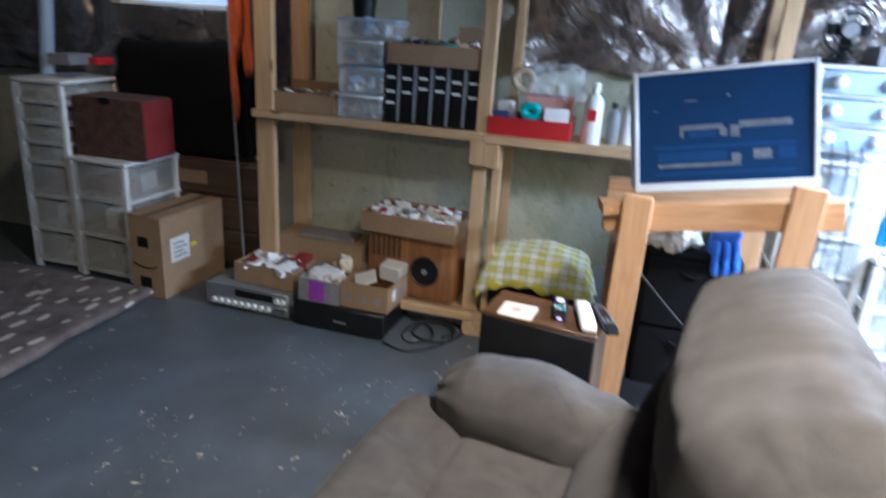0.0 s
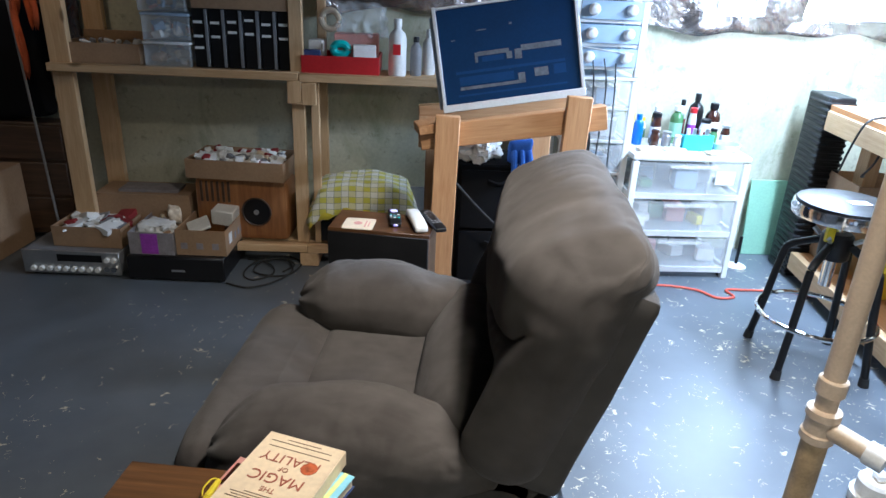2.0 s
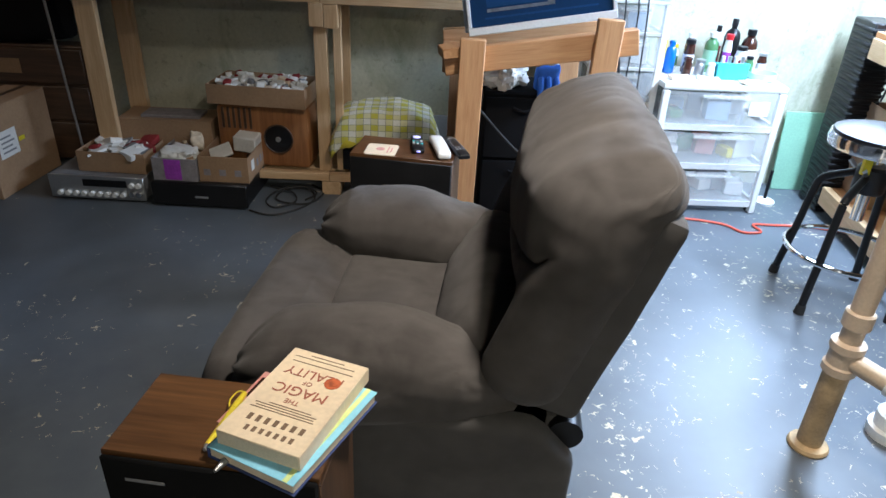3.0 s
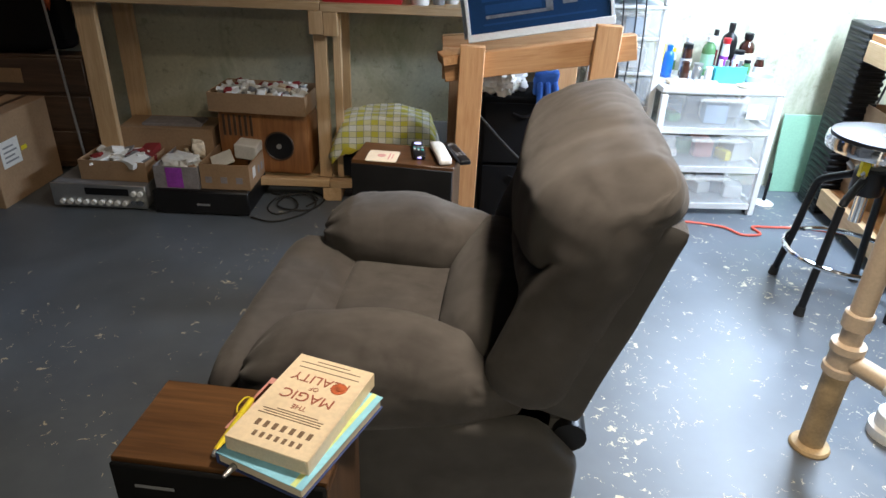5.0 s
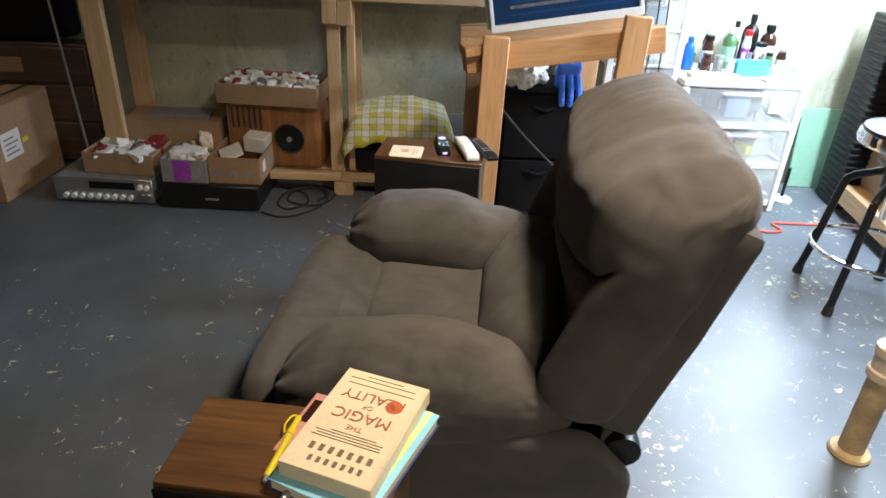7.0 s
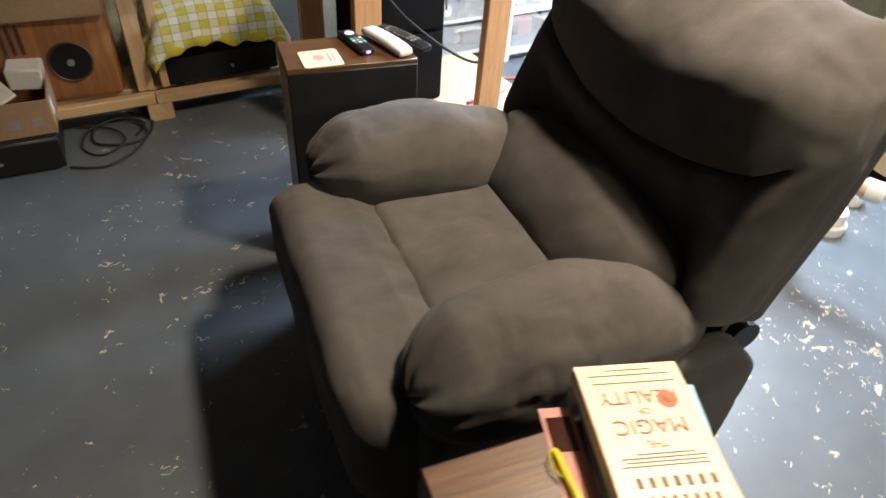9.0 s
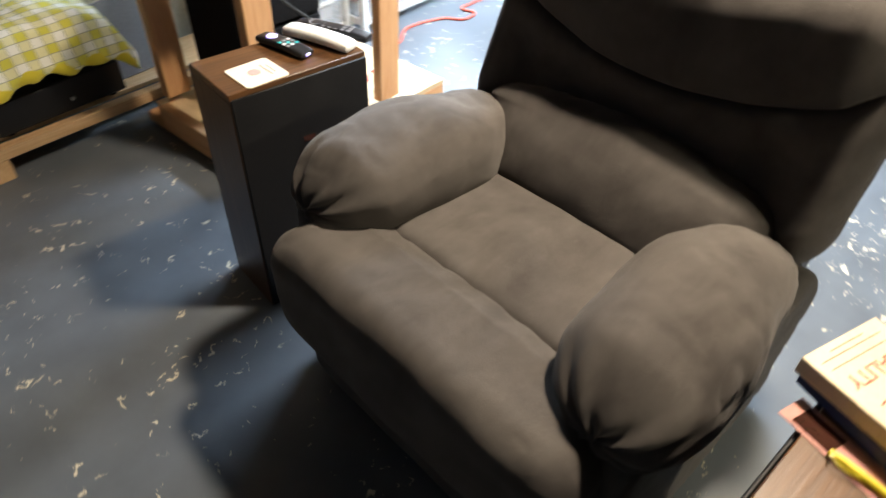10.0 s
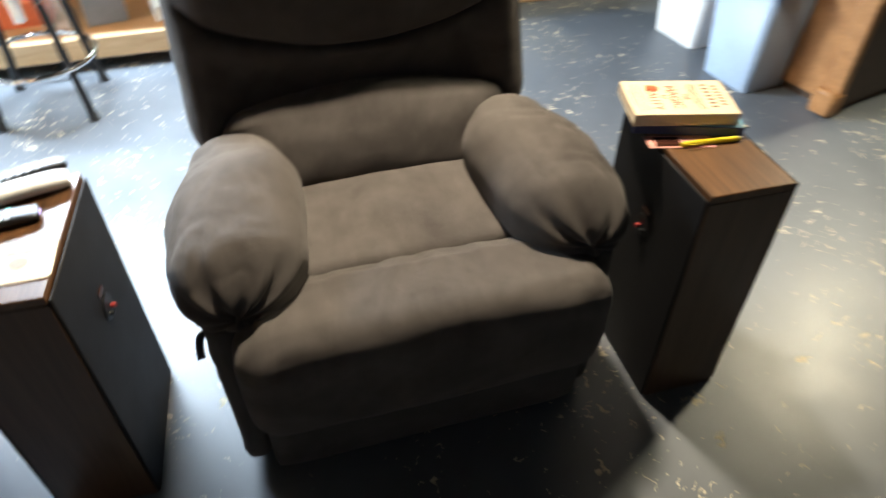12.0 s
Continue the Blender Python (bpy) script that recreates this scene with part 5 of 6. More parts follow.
small_box(-1.01, -0.22, 1.032, -8, 0.06, 0.10, 0.035, M_RED, "small red packet on top of the drawers")
pp = thing("leaning_pole", -1.33, -0.22, 0, 0, "pale blue-white plastic pipe leaning in the corner", "pole")
part("tube", C((-0.05, -0.1, 0.02), (0.0, 0.12, 2.05), 0.035, seg=20), M_BIN, pp)

# dark furniture in the corner
dk = thing("dark_chest", -0.50, -0.02, 0, 0, "dark stained wooden chest with a pale label plate, in shadow", "chest")
part("body", B(-0.52, 0.34, -0.12, -0.0, 0.03, 0.60, bev=0.006), M_DARKWOOD, dk)
for k in range(3):
    dw = part("drawer_front", B(-0.50, 0.32, -0.132, -0.1205, 0.06 + k * 0.18, 0.225 + k * 0.18, bev=0.004), M_DARKWOOD, dk)
    part("label_plate", B(-0.17, 0.02, -0.136, -0.1325, 0.105 + k * 0.18, 0.175 + k * 0.18, bev=0.001), M_CARD_D if k == 2 else M_DARKWOOD, dw)
for x in (-0.5, 0.30):
    part("foot", B(x, x + 0.03, -0.115, -0.01, 0, 0.029), M_DARKWOOD, dk)
bb = thing("black_bag", -0.58, -0.10, 0.602, 0, "large black soft equipment bag lying on the dark chest", "bag")
def bag(p):
    return p * (1 + 0.10 * noise.noise(p * 5) + 0.04 * noise.noise(p * 16))
part("body", soft((0.40, 0.065, 0.28), 0.07, 14, bag), M_BLKFAB, bb).location = (-0.03, 0, 0.285)
st = thing("metal_rod", -0.17, -0.30, 0, 0, "thin grey metal rod leaning against the bag", "rod")
part("rod", C((0.02, -0.05, 0.0), (-0.12, 0.10, 1.35), 0.006, seg=8), M_GREY, st)
oc = thing("orange_strap", -0.155, -0.27, 0.80, 0, "orange cloth straps hanging beside the shelf post", "strap")
for xa, wd, top, low, sd in ((-0.045, 0.075, 0.95, 0.33, 1), (0.02, 0.065, 0.96, 0.27, 2), (-0.04, 0.028, 0.40, 0.06, 3), (0.0, 0.05, 0.95, 0.42, 4)):
    bm = bmesh.new()
    rows_ = []
    for q in range(23):
        z_ = top + (low - top) * q / 22
        nar = 1 - 0.55 * max(0, q / 22 - 0.6) / 0.4
        rows_.append([bm.verts.new((xa + wd * nar * (c_ / 6 - 0.5) + 0.018 * noise.noise(Vector((z_ * 5, sd, 0))), -0.012 * sd + 0.012 * math.sin(c_ * 1.7 + sd + z_ * 9) + 0.012 * noise.noise(Vector((c_, z_ * 7, sd))), z_ - 0.03 * (c_ % 2) * (q == 22))) for c_ in range(7)])
    for ra_, rb_ in zip(rows_, rows_[1:]):
        for c_ in range(6):
            bm.faces.new((ra_[c_], ra_[c_ + 1], rb_[c_ + 1], rb_[c_]))
    so = part("strip", bm, M_ORANGE, oc).modifiers.new("thickness", "SOLIDIFY")
    so.thickness = 0.003
part("hook", C((0, 0.0, 0.93), (0, 0.27, 0.95), 0.006, seg=8), M_SILVER, oc)

# quilt
def quilt(p):
    q = p.copy()
    q.z += 0.008 * noise.noise(Vector((p.x * 5, p.y * 5, 0))) + 0.006 * noise.noise(Vector((p.x * 16, p.y * 16, 2)))
    q.x += 0.02 * noise.noise(Vector((p.y * 3, 0, 4)))
    return q
o = tagged(part("floor_quilt", soft((1.05, 1.25, 0.022), 0.02, 50, quilt), M_RUG), "dark brown quilted mat with pale sprigs on the floor", "mat")
o.location = (-1.54, -1.84, 0.03)

# ---- work stand ----
ws = thing("work_stand", 1.92, -0.70, 0, 0, "rough fir stud work stand with a plywood low shelf", "work stand")
def fir(x0, x1, y0, y1, z0, z1, ax, name, tilt=None):
    ob = part(name, B(x0, x1, y0, y1, z0, z1, bev=0.003), M_FIR[ax], ws)
    if tilt:
        ob.matrix_basis = tilt
    return ob
# posts, front pair and rear pair
fir(-0.0445, 0.0445, -0.019, 0.019, 0, 0.770, "z", "post", pose(-0.283, -0.262, 0.10, 0, 0.6, 0))
fir(-0.0445, 0.0445, -0.019, 0.019, 0, 0.862, "z", "post", pose(0.168, -0.298, 0.10, 0, 1.5, 0))
fir(-0.0445, 0.0445, -0.019, 0.019, 0, 0.700, "z", "post", pose(-0.30, 0.24, 0.10, 0, 0, 0))
fir(-0.0445, 0.0445, -0.019, 0.019, 0, 0.760, "z", "post", pose(0.155, 0.20, 0.10, 0, 0, 0))
fir(-0.36, 0.33, -0.019, 0.019, -0.0445, 0.0445, "x", "cross_beam", pose(-0.02, -0.238, 0.832, 0, -9.5, -4))
fir(-0.36, 0.33, -0.019, 0.019, -0.0445, 0.0445, "x", "cross_beam", pose(-0.02, -0.197, 0.826, 0, -9.5, -4))
fir(-0.36, 0.33, -0.019, 0.019, -0.0445, 0.0445, "x", "cross_beam", pose(-0.02, 0.205, 0.81, 0, -6, -4))
fir(-0.0445, 0.0445, -0.20, 0.225, -0.019, 0.019, "y", "side_beam", pose(-0.335, 0.0, 0.752, 0, 0, 0))
fir(-0.03, 0.06, -0.05, 0.05, -0.018, 0.018, "y", "loose_offcut", pose(-0.36, -0.215, 0.815, 0, -8, 12))
for y in (-0.28, 0.24):
    fir(-0.40, 0.44, y - 0.0445, y + 0.0445, 0.018, 0.056, "x", "base_runner")
fir(-0.40, -0.362, -0.235, 0.195, 0.018, 0.107, "y", "base_side")
for x in (-0.37, 0.40):
    for y in (-0.28, 0.24):
        part("caster", C((x - 0.012, y, 0.0095), (x + 0.012, y, 0.0095), 0.0095, seg=12), M_RUBBER, ws)
part("shelf_board", B(-0.36, 0.44, -0.325, 0.285, 0.0565, 0.075, bev=0.001), M_PLY, ws, "plywood shelf")
part("upright_tube", C((0.085, 0.08, 0.075), (0.085, 0.08, 0.80), 0.014, seg=12), M_WHITE, ws)

bl = thing("framed_blue_panel", 1.888, -0.952, 0.915, 0, "blue picture panel in silver frame, propped on the work stand", "picture")
bl.matrix_basis = pose(1.888, -0.905, 0.925, -12, -10.0, -2)
part("board", B(-0.248, 0.248, -0.006, 0.006, 0.012, 0.348, bev=0.001), M_BLUEP, bl)
for a in ((-0.262, -0.2485, -0.014, 0.012, 0.0, 0.36), (0.2485, 0.262, -0.014, 0.012, 0.0, 0.36), (-0.248, 0.248, -0.014, 0.012, 0.348, 0.358), (-0.262, 0.262, -0.018, 0.012, -0.016, 0.0115)):
    part("frame_bar", B(*a, bev=0.002), M_ALU, bl)
part("backing", B(-0.275, 0.245, 0.013, 0.03, 0.0, 0.33, bev=0.002), M_BIN, bl)
for a in ((-0.125, -0.115, 0.15, 0.185), (-0.115, 0.0, 0.172, 0.187), (0.02, 0.045, 0.145, 0.18), (0.045, 0.19, 0.172, 0.192), (-0.19, 0.045, 0.058, 0.069), (0.025, 0.05, 0.058, 0.095), (0.085, 0.135, 0.075, 0.105), (-0.01, 0.01, 0.15, 0.175), (-0.205, -0.19, 0.235, 0.238), (-0.11, -0.075, 0.26, 0.264), (0.01, 0.02, 0.268, 0.275)):
    part("printed_shape", B(a[0], a[1], -0.0068, -0.0058, a[2], a[3], bev=0), M_PRINT, bl)
for a in ((-0.20, 0.20, 0.115, 0.125), (-0.20, 0.2, 0.035, 0.042), (-0.19, 0.01, 0.075, 0.105), (-0.10, -0.02, 0.15, 0.168), (0.155, 0.20, 0.075, 0.11)):
    part("printed_shape", B(a[0], a[1], -0.0066, -0.0058, a[2], a[3], bev=0), M_BLUEP2, bl)

bd = thing("fabric_drawer_box", 1.88, -0.62, 0.0755, 0, "black fabric two-drawer storage cube on the plywood shelf", "storage box")
part("body", B(-0.17, 0.15, -0.14, 0.14, 0, 0.56, bev=0.008), M_BLKFAB, bd)
for k in range(2):
    part("drawer_front", soft((0.15, 0.008, 0.125), 0.007, 6, lambda p: p + Vector((0, ripple(p, 9, 0.003), 0))), M_BLKFAB, bd).location = (-0.01, -0.147, 0.15 + k * 0.265)
    part("pull", T([(-0.05, -0.157, 0.235 + k * 0.265), (-0.01, -0.168, 0.225 + k * 0.265), (0.03, -0.157, 0.235 + k * 0.265)], 0.006), M_BLKFAB, bd)
wc = thing("white_rag", 1.80, -0.66, 0.637, 0, "crumpled white cloth on the storage cube", "cloth")
crumple(wc, 0, 0, 0.055, 0.17, 0.13, 0.10, M_PAPER, 21, "cloth", 14)
bc = thing("blue_glove", 1.965, -0.70, 0.637, 0, "bright blue cloth glove hanging over the storage cube", "glove")
def glove(p):
    q = p * (1 + 0.22 * noise.noise(p * 28))
    return q
part("palm", soft((0.05, 0.022, 0.05), 0.018, 8, glove), M_BLUE, bc).location = (0, 0, 0.045)
for k in range(3):
    part("finger", T([(-0.03 + k * 0.03, -0.005, 0.05), (-0.032 + k * 0.032, -0.04, 0.03), (-0.034 + k * 0.034, -0.078, -0.02), (-0.03 + k * 0.03, -0.072, -0.05)], 0.013), M_BLUE, bc)
dp = thing("dark_tray", 1.74, -0.88, 0.0755, -3, "flat dark grey plastic case on the plywood shelf", "case")
part("body", B(-0.12, 0.10, -0.08, 0.12, 0, 0.04, bev=0.004), M_GREY, dp)
part("lid", B(-0.122, 0.102, -0.082, 0.122, 0.0405, 0.052, bev=0.004), M_BLACK, dp)
cd = thing("slung_cable", 1.80, -0.93, 0, 0, "black power cord slung across the work stand", "cable")
part("cord", T([(-0.12, -0.02, 0.62), (0.0, 0.04, 0.48), (0.14, 0.02, 0.36), (0.25, -0.02, 0.30), (0.34, -0.01, 0.30), (0.37, 0.0, 0.22), (0.34, 0.02, 0.10)], 0.005), M_RUBBER, cd)
rc = thing("red_clip_lead", 2.13, -0.85, 0.0755, 0, "red clip lead lying on the plywood", "cable")
part("clip", C((-0.03, 0, 0.008), (0.02, 0.01, 0.008), 0.007), M_RED, rc)
part("lead", T([(0.02, 0.01, 0.008), (0.08, 0.05, 0.006), (0.14, 0.03, 0.005), (0.20, 0.08, 0.005)], 0.003), M_RED, rc)

# ---- bright corner: tower, drawers, bottles ----
tw, HT = drawer_tower(2.365, -0.19, 0, 0.33, 0.30, (0.14, 0.14, 0.14, 0.14, 0.14, 0.12), "tall white drawer tower with clear drawers, crowded with leads", M_CLEAR, contents=[M_PAPER, M_WHITE, M_BIN, M_GREY], name="drawer_tower")
up_, HU = drawer_tower(2.365, -0.19, 0, 0.33, 0.30, (0.085, 0.085, 0.085), "small bluish drawer unit with round knobs stacked on the tower", M_BLUECLEAR, knobs=True, name="knob_drawer_unit")
up_.location.z = HT
def desk_fan(x, y, z):
    f = thing("desk_fan", x, y, z, 0, "round black desk fan standing on the drawer tower", "fan")
    part("base", L([(0.07, 0), (0.07, 0.012), (0.03, 0.025), (0.012, 0.05)], 20), M_BLKPL, f)
    for k in range(3):
        part("cage_ring", T([((0.03 + 0.028 * k) * math.cos(a * 0.5236), -0.03, 0.12 + (0.03 + 0.028 * k) * math.sin(a * 0.5236)) for a in range(12)], 0.0035, 6, True), M_BLKPL, f)
    part("hub", C((0, -0.04, 0.12), (0, 0.05, 0.12), 0.028, 0.034, 18), M_GREY, f)
    for k in range(4):
        a = k * 1.5708
        part("blade", box(bmesh.new(), 0.02, 0.075, -0.004, 0.004, -0.022, 0.022, 0.003), M_BLKPL, f).matrix_basis = pose(0, -0.01, 0.12, 0, 0, 0) @ Matrix.Rotation(a, 4, "Y") @ pose(0, 0, 0, 25, 0, 0)
    return f
desk_fan(2.30, -0.22, HT + HU + 0.001)
small_box(2.46, -0.2, HT + HU + 0.001, 0, 0.12, 0.2, 0.07, M_GREY, "grey electronics case on the drawer tower")
lc = thing("hanging_leads", 2.36, -0.385, 0.55, 0, "bunch of black test leads hanging on the drawer tower", "cable")
for k in range(4):
    x = -0.12 + 0.055 * k
    part("lead", T([(x, 0.02, 0.52 - 0.02 * k), (x + 0.02 * math.sin(k), -0.01, 0.35), (x + 0.015, 0.0, 0.1), (x - 0.01 + 0.01 * k, -0.005, -0.12), (x, 0.0, -0.28 + 0.03 * k)], 0.0035, 6), M_RUBBER, lc)
part("rail", C((-0.15, 0.03, 0.53), (0.12, 0.03, 0.50), 0.005, seg=8), M_SILVER, lc)
rk = thing("screwdriver_rack", 2.14, -0.80, 0.80, 0, "small wooden rack of green and orange tools on the stand", "tool rack")
part("block", B(-0.03, 0.05, -0.04, 0.05, 0.0, 0.07), M_FIR["x"], rk)
for k in range(4):
    part("tool_handle", C((-0.015 + 0.018 * k, 0.0, 0.07), (-0.015 + 0.018 * k, 0.0, 0.12), 0.008, 0.006, 10), (M_GREEN, M_ORANGE, M_GREENB, M_GREEN)[k], rk)
    part("lead", T([(0.055, -0.03 + 0.02 * k, 0.02), (0.07, -0.03 + 0.02 * k, -0.05), (0.06, -0.025 + 0.02 * k, -0.18)], 0.003, 6), M_RUBBER, rk)

COL = [M_PAPER, M_WHITE, M_BIN, M_GREENB, M_YELLOW, M_PINK, M_GREY, M_PAPER]
d3, H3 = drawer_tower(2.812, -0.235, 1, 0.56, 0.36, (0.157, 0.157, 0.157), "wide white three-drawer unit with clear fronts, bottles on top", M_CLEAR, rail=0.030, contents=COL)
for sx in (-0.25, 0.25):
    part("caster", C((sx, -0.14, 0.012), (sx + 0.02, -0.14, 0.012), 0.012, seg=12), M_BLKPL, d3)
part("front_note", B(0.11, 0.20, -0.207, -0.204, 0.49, 0.555, bev=0), M_PAPER, d3, "white paper note")
ZB = H3 + 0.001
for x, y, r, h, bm_, cm, nk, band, lab in (
        (2.60, -0.22, 0.020, 0.12, M_BLUEB, M_BLUEB, 0.5, None, "blue plastic bottle among the paints"),
        (2.575, -0.14, 0.022, 0.21, M_WHITE, M_BLKPL, 0.4, M_YELLOW, "tall white bottle with a yellow band"),
        (2.690, -0.20, 0.021, 0.125, M_DARKGLASS, M_BLKPL, 0.8, M_PAPER, "brown jar with a black lid and white label"),
        (2.665, -0.28, 0.018, 0.07, M_DARKGLASS, M_DARKGLASS, 0.8, None, "small dark glass bottle among the paints"),
        (2.735, -0.25, 0.018, 0.06, M_SILVER, M_SILVER, 0.9, None, "small round metal tin among the bottles"),
        (2.805, -0.16, 0.026, 0.15, M_GREENB, M_WHITE, 0.5, M_GREEN, "green bottle with a pale cap"),
        (2.865, -0.20, 0.016, 0.15, M_WHITE, M_RED, 0.8, M_PURPLE, "white spray bottle with a red cap"),
        (2.900, -0.14, 0.030, 0.20, M_BLKPL, M_BLKPL, 0.35, None, "large dark bottle with a pointed cap"),
        (2.925, -0.22, 0.022, 0.11, M_WHITE, M_BLKPL, 0.8, M_REDC, "small pot with a red label"),
        (2.635, -0.16, 0.017, 0.10, M_WHITE, M_YELLOW, 0.6, M_GREENB, "small white bottle with a yellow cap"),
        (2.770, -0.30, 0.015, 0.055, M_WHITE, M_WHITE, 0.8, None, "small white pot among the bottles"),
        (2.715, -0.13, 0.020, 0.14, M_REDC, M_WHITE, 0.6, M_PAPER, "red bottle with a pale label"),
        (2.840, -0.12, 0.018, 0.17, M_WHITE, M_BLKPL, 0.45, M_REDC, "slim white bottle with a red label"),
        (2.955, -0.26, 0.016, 0.08, M_GREENB, M_BLKPL, 0.7, None, "small green glass bottle"),
        (3.030, -0.22, 0.018, 0.09, M_DARKGLASS, M_SILVER, 0.8, M_PAPER, "small brown jar with a metal lid"),
        (2.985, -0.15, 0.030, 0.165, M_DARKGLASS, M_BLKPL, 0.5, M_COASTER, "clear bottle with brown contents and black cap")):
    bottle(x, y, ZB, r * 1.2, h * 1.2, bm_, cm, lab, nk, "bottles on the drawers", band)
cu = thing("organiser_cup", 2.86, -0.30, ZB, 0, "turquoise plastic organiser with small vials", "organiser")
bm = B(-0.07, 0.07, -0.03, 0.03, 0, 0.004, bev=0)
box(bm, -0.07, 0.07, -0.03, -0.026, 0.004, 0.075, 0.001), box(bm, -0.07, 0.07, 0.026, 0.03, 0.004, 0.065, 0.001)
box(bm, -0.07, -0.066, -0.026, 0.026, 0.004, 0.07, 0.001), box(bm, 0.066, 0.07, -0.026, 0.026, 0.004, 0.07, 0.001)
part("body", bm, M_CYAN, cu)
for k in range(4):
    part("vial", C((-0.045 + 0.03 * k, 0, 0.004), (-0.045 + 0.03 * k, 0, 0.10), 0.009, seg=10), (M_WHITE, M_SILVER)[k % 2], cu)
tn = thing("glass_dish", 3.01, -0.30, ZB, 0, "shallow clear dish on the drawers", "dish")
part("bowl", L([(0.05, 0), (0.062, 0.01), (0.066, 0.035), (0.062, 0.035), (0.056, 0.008)], 20), M_BLUECLEAR, tn)
small_box(2.94, -0.37, ZB, 20, 0.12, 0.05, 0.01, M_COASTER, "wooden offcut lying on the drawers")
small_box(2.75, -0.34, ZB, -10, 0.10, 0.04, 0.012, M_PAPER, "white packet lying on the drawers")
small_box(2.62, -0.34, ZB, 10, 0.10, 0.05, 0.014, M_COASTER, "cream packet lying on the drawers")
lb = thing("small_stand", 3.21, -0.26, 0, 0, "small stand with a round white base on the floor", "stand")
part("base", L([(0.05, 0), (0.052, 0.008), (0.04, 0.016), (0.012, 0.022)], 20), M_WHITE, lb)
part("stem", C((0, 0, 0.02), (0.0, 0.0, 0.17), 0.008, seg=10), M_BLKPL, lb)
gm = thing("green_board", 3.445, -0.075, 0, 0, "pale green board leaning against the wall", "board")
part("sheet", B(-0.125, 0.125, -0.006, 0.006, 0, 0.41, bev=0.002), M_GREEN, gm).rotation_euler = (radians(-7), 0, 0)
ec = thing("extension_cord", 2.9, -0.5, 0, 0, "orange-red extension cord lying on the concrete floor", "cable")
part("cord", T([(-0.55, -0.04, 0.006), (-0.35, -0.10, 0.006), (-0.20, -0.02, 0.006), (-0.02, -0.06, 0.006), (0.05, -0.14, 0.006), (0.14, -0.13, 0.006), (0.13, -0.06, 0.009), (0.22, -0.05, 0.006), (0.42, -0.06, 0.006), (0.60, -0.12, 0.006)], 0.0055), M_ORCORD, ec)

# ---- workbench along the east wall ----
wb = thing("workbench", 3.42, -0.40, 0, -6.5, "yellow pine workbench with a low shelf, cluttered with leads", "workbench")
LEN = 2.3
part("worktop", B(0.0, 0.62, -LEN, 0.03, 0.845, 0.870, bev=0.002), M_CABWOOD, wb)
part("front_rail", B(-0.012, 0.026, -LEN, 0.02, 0.755, 0.844, bev=0.003), M_PINE["y"], wb)
part("low_shelf", B(0.03, 0.60, -LEN, 0.02, 0.125, 0.142, bev=0.002), M_CABWOOD, wb)
part("low_rail", B(-0.012, 0.026, -LEN, 0.02, 0.055, 0.144, bev=0.003), M_PINE["y"], wb)
for y in (-0.06, -LEN + 0.04):
    for x in (0.16, 0.55):
        part("leg", B(x, x + 0.06, y - 0.045, y + 0.045, 0, 0.843, bev=0.003), M_PINE["z"], wb)
pf = thing("black_bellows_case", 3.475, -0.275, 0, -6.5, "tall narrow black ribbed case standing at the end of the workbench", "case")
part("body", B(-0.045, 0.075, -0.09, 0.13, 0.0, 0.900, bev=0.006), M_BLKPL, pf)
for k in range(28):
    part("rib", B(-0.054, 0.079, -0.098, 0.10, 0.02 + k * 0.031, 0.040 + k * 0.031, bev=0.006), M_BLACK, pf)
for k in range(6):
    ld = thing("bench_lead", 3.40 + 0.03 * k, -0.72 - 0.13 * k, 0, 0, "black lead drooping over the workbench edge", "cable", "leads over the workbench edge")
    part("lead", T([(0.25, 0.1, 0.874), (0.08, 0.03, 0.878), (-0.035, -0.01, 0.86), (-0.035, 0.05, 0.74 - 0.03 * k), (0.02, 0.16 + 0.02 * k, 0.62), (0.08, 0.25, 0.60)], 0.005, 6), M_RUBBER, ld)
small_box(3.66, -0.55, 0.8705, 8, 0.30, 0.22, 0.03, M_BIN, "pale blue folder on the workbench")
c = carton("orange_carton", 3.66, -0.52, 0.1425, -6, 0.34, 0.28, 0.42, "orange-brown cardboard carton on the low shelf of the workbench", M_CARD)
part("print_band", B(-0.17, 0.17, -0.1415, -0.1402, 0.30, 0.36, bev=0), M_CABWOOD, c)
small_box(3.60, -0.83, 0.1425, -10, 0.22, 0.16, 0.12, M_YELLOW, "yellow plastic case on the low shelf of the workbench")
small_box(3.58, -1.10, 0.1425, -4, 0.14, 0.20, 0.10, M_ORANGE, "orange tool box on the low shelf of the workbench")
small_box(3.52, -1.40, 0.1425, 6, 0.20, 0.16, 0.14, M_GREY, "dark grey tool case on the low shelf of the workbench")
small_box(3.46, -1.66, 0.1425, 6, 0.16, 0.14, 0.06, M_PAPER, "white packet on the low shelf of the workbench")
sb = thing("clear_jug", 3.47, -1.22, 0.1425, 0, "clear plastic tub on the low shelf", "tub")
part("body", L([(0.055, 0), (0.062, 0.10), (0.066, 0.10), (0.066, 0.108), (0.058, 0.108)], 18), M_CLEAR, sb)

# ---- stool ----
stl = thing("work_stool", 3.075, -1.165, 0, 0, "round work stool with black seat, chrome rim and black bent legs", "stool")
part("seat_pad", L([(0.155, 0.635), (0.166, 0.645), (0.164, 0.655), (0.14, 0.662), (0.0005, 0.664)], 32), M_BLKPL, stl)
part("seat_rim", L([(0.150, 0.598), (0.172, 0.600), (0.176, 0.62), (0.172, 0.644), (0.160, 0.646)], 32), M_CHROME, stl)
part("spindle", C((0, 0, 0.33), (0, 0, 0.60), 0.022, seg=16), M_CHROME, stl)
part("hub", L([(0.05, 0.44), (0.055, 0.45), (0.055, 0.53), (0.045, 0.54)], 16), M_BLKPL, stl)
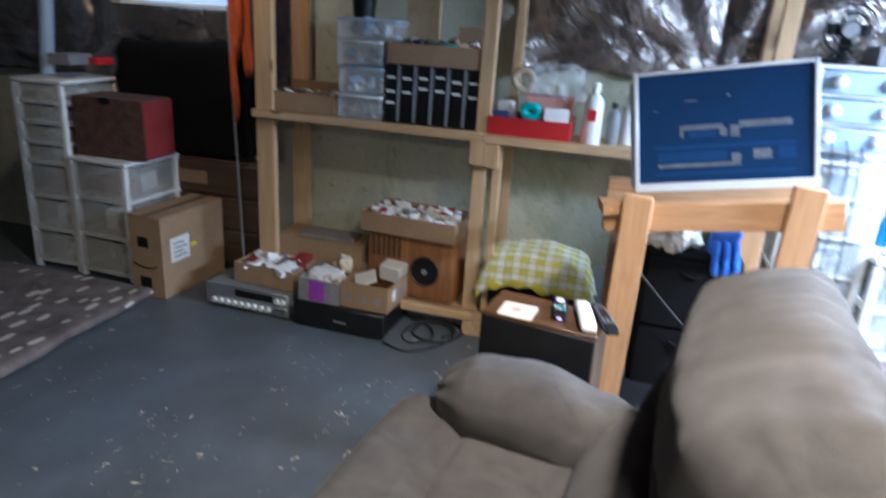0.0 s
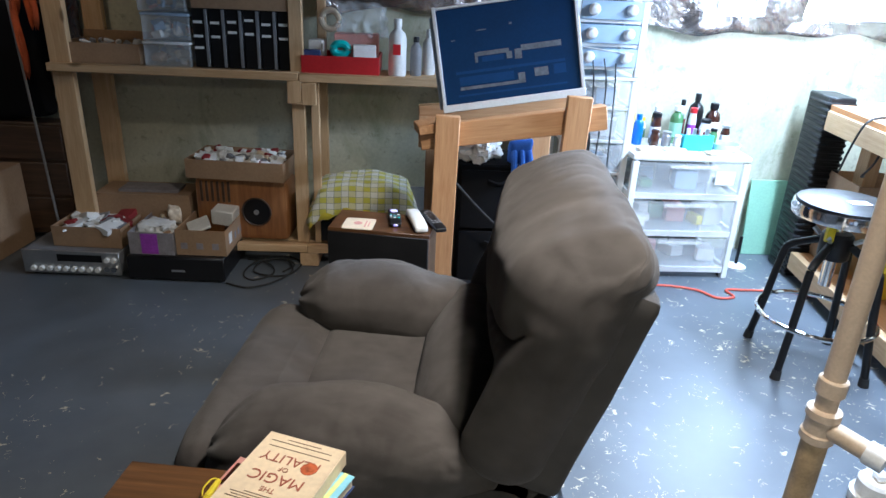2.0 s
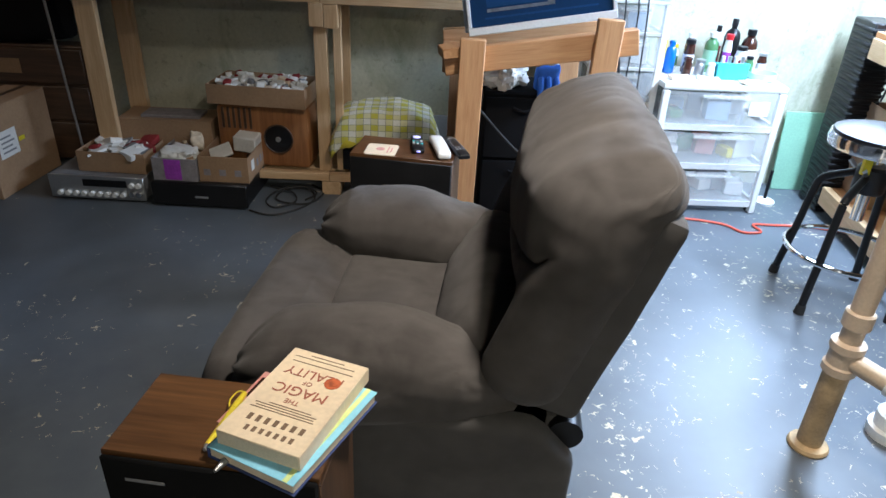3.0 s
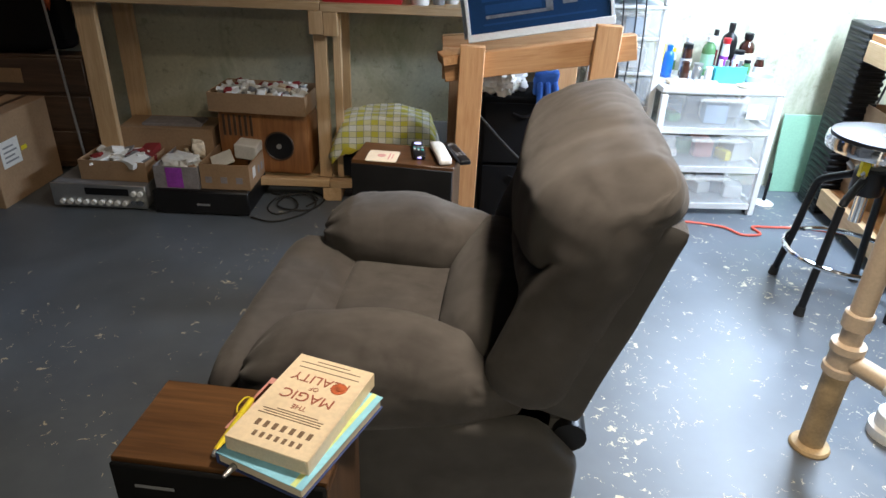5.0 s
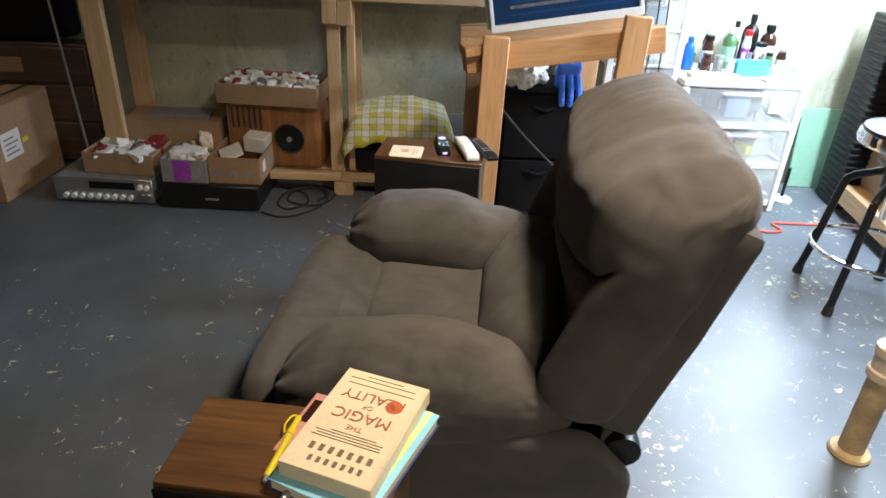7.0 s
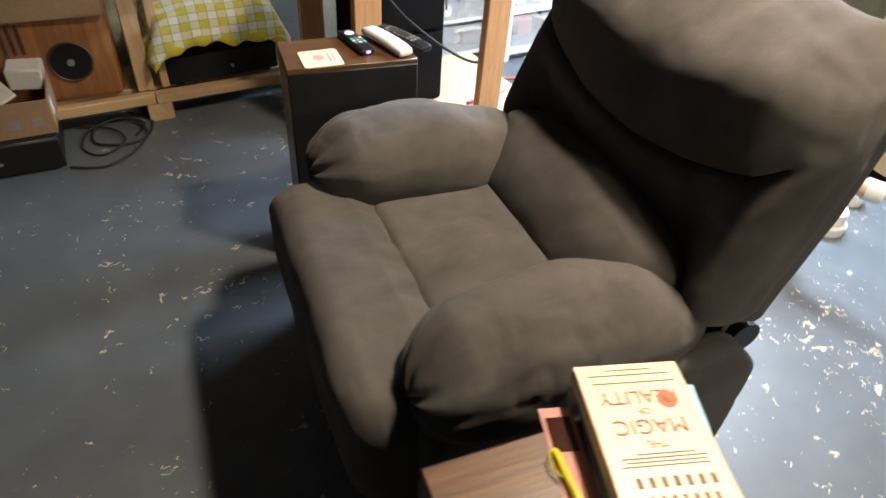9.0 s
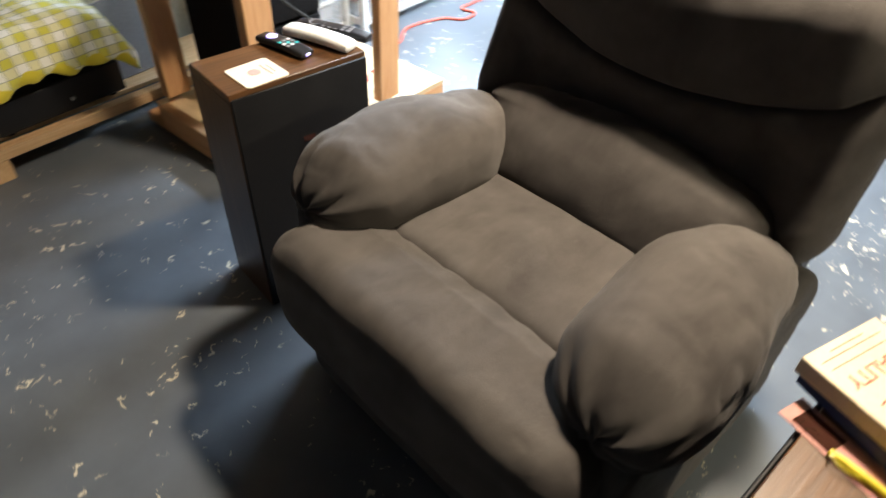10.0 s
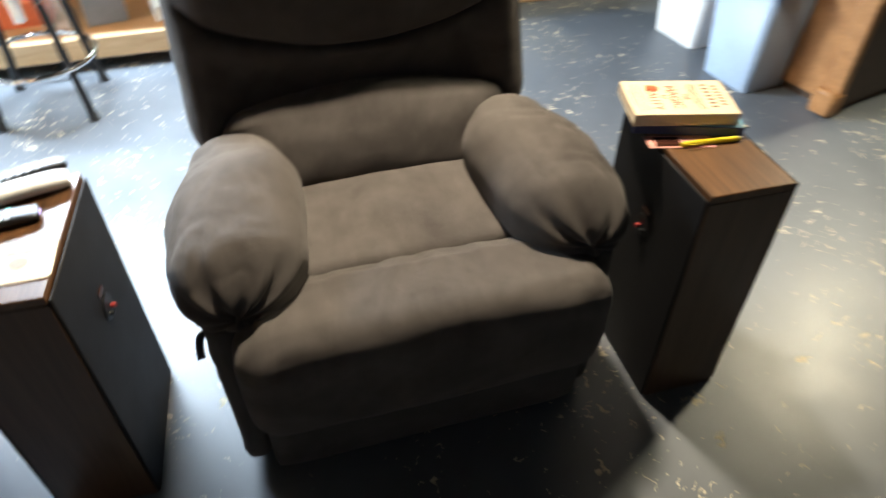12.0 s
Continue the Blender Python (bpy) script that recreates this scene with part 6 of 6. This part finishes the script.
for k in range(4):
    a = radians(217.3 + 90 * k - 0.0)
    ca, sa = math.cos(a), math.sin(a)
    lg = part("leg", T([(0.05 * ca, 0.05 * sa, 0.50), (0.10 * ca, 0.10 * sa, 0.475), (0.155 * ca, 0.155 * sa, 0.44), (0.172 * ca, 0.172 * sa, 0.39), (0.195 * ca, 0.195 * sa, 0.2), (0.222 * ca, 0.222 * sa, 0.02)], 0.0145, 10), M_BLKPL, stl)
    part("rubber_foot", C((0.224 * ca, 0.224 * sa, 0.0), (0.220 * ca, 0.220 * sa, 0.035), 0.019, 0.017, 12), M_RUBBER, lg)
    part("bolt", C((0.06 * ca, 0.06 * sa, 0.515), (0.085 * ca, 0.085 * sa, 0.535), 0.009, seg=8), M_SILVER, lg)
part("foot_ring", T([(0.205 * math.cos(a * 0.3927), 0.205 * math.sin(a * 0.3927), 0.20) for a in range(16)], 0.0095, 8, True), M_CHROME, stl)
part("price_tag", B(-0.02, 0.05, -0.06, -0.02, 0.664, 0.666, bev=0), M_PAPER, stl, "white paper tag on the seat")
part("warning_tag", B(-0.075, -0.045, -0.05, -0.035, 0.52, 0.59, bev=0.001), M_YELLOW, stl, "yellow warning tag")

# ---- floor pipe ----
pi = thing("standpipe", 2.599, -1.983, 0, 0, "cream painted standpipe with a capped tee, rising from the floor", "pipe")
part("flange", L([(0.052, 0), (0.054, 0.006), (0.050, 0.014), (0.034, 0.02)], 20), M_RUSTY, pi)
part("lower_pipe", C((0, 0, 0.012), (0, 0, 0.27), 0.033, seg=20), M_RUSTY, pi, "stained lower length")
part("tee", L([(0.036, 0.26), (0.042, 0.265), (0.042, 0.285), (0.037, 0.29), (0.037, 0.33), (0.042, 0.335), (0.042, 0.355), (0.03, 0.36)], 20), M_CREAM, pi)
br = part("branch", C((0, 0, 0.31), (0.085, -0.115, 0.295), 0.026, seg=16), M_CREAM, pi)
part("end_cap", C((0.068, -0.092, 0.298), (0.095, -0.129, 0.293), 0.032, seg=16), M_WHITE, br)
part("upper_pipe", C((0, 0, 0.35), (0, 0, 2.78), 0.027, seg=20), M_CREAM, pi)
part("coupling", L([(0.030, 0.40), (0.035, 0.405), (0.035, 0.445), (0.030, 0.45)], 20), M_CREAM, pi)
cl = thing("cleanout_cap", 2.862, -1.93, 0, 0, "white plastic cleanout cap on the floor", "pipe cap")
part("collar", L([(0.062, 0), (0.064, 0.03), (0.056, 0.035)], 22), M_WHITE, cl)
part("cap", L([(0.052, 0.035), (0.052, 0.075), (0.044, 0.085)], 22), M_WHITE, cl)
part("lug", B(-0.016, 0.016, -0.016, 0.016, 0.085, 0.105), M_WHITE, cl)
c2 = thing("cleanout_cap", 3.08, -1.86, 0, 0, "short white pipe end on the floor", "pipe cap")
part("collar", L([(0.045, 0), (0.046, 0.05), (0.04, 0.06)], 20), M_WHITE, c2)

# ---- behind the armchair ----
def waste_bin(x, y, w, d, h, material, label, liner=None):
    b = thing("waste_bin", x, y, 0, 2, label, "waste bin")
    bm = bmesh.new()
    lo, hi = [], []
    for (sx, sy) in ((-1, -1), (1, -1), (1, 1), (-1, 1)):
        for k in range(4):
            a = math.atan2(sy, sx) - 0.785 + k * 0.5236
            for lst, s, z in ((lo, 0.82, 0.0), (hi, 1.0, h)):
                cx, cy = sx * (w / 2 * s - 0.03), sy * (d / 2 * s - 0.03)
                lst.append(bm.verts.new((cx + 0.03 * math.cos(a), cy + 0.03 * math.sin(a), z)))
    n = len(lo)
    for i in range(n):
        bm.faces.new((lo[i], lo[(i + 1) % n], hi[(i + 1) % n], hi[i]))
    bm.faces.new(lo[::-1])
    ob = part("body", bm, material, b)
    so = ob.modifiers.new("thickness", "SOLIDIFY")
    so.thickness = 0.004
    pts = [v for v in ((-w / 2, -d / 2), (0, -d / 2), (w / 2, -d / 2), (w / 2, 0), (w / 2, d / 2), (0, d / 2), (-w / 2, d / 2), (-w / 2, 0))]
    part("rim", T([(x_, y_, h) for x_, y_ in pts], 0.009, 6, True), liner or material, b)
    return b
waste_bin(2.27, -3.80, 0.30, 0.29, 0.42, M_BIN, "pale blue-grey plastic waste bin with a pink liner edge", M_PINK)
waste_bin(2.68, -3.86, 0.32, 0.30, 0.50, M_WHITE, "white plastic waste bin on the floor")
ca = thing("wooden_cabinet", 1.97, -4.30, 0, 8, "orange-brown wooden cabinet side on the concrete floor", "cabinet")
part("side_panel", B(-0.02, 0.01, -0.45, 0.40, 0.03, 1.1, bev=0.003), M_DARKWOOD, ca)
part("front_stile", B(-0.03, 0.04, 0.401, 0.44, 0.0, 1.1, bev=0.006), M_CABWOOD, ca)
part("body", B(0.011, 0.45, -0.45, 0.40, 0.03, 1.1, bev=0.003), M_CABWOOD, ca)
part("plinth", B(-0.01, 0.44, -0.44, 0.39, 0.0, 0.03, bev=0.001), M_DARKWOOD, ca)
part("foot_moulding", B(-0.035, 0.06, 0.395, 0.47, 0.0, 0.10, bev=0.012), M_CABWOOD, ca)
cu2, _h = drawer_tower(3.42, -2.98, 96, 0.42, 0.36, (0.17,), "low clear-fronted plastic drawer on the floor", M_CLEAR, rail=0.02, contents=[M_CARD, M_GREY, M_CARD_D])
pk = thing("plank", 3.30, -3.55, 0, 80, "pale wooden plank lying on the floor", "plank")
part("board", B(-0.30, 0.30, -0.05, 0.05, 0, 0.025), M_PINE["x"], pk)
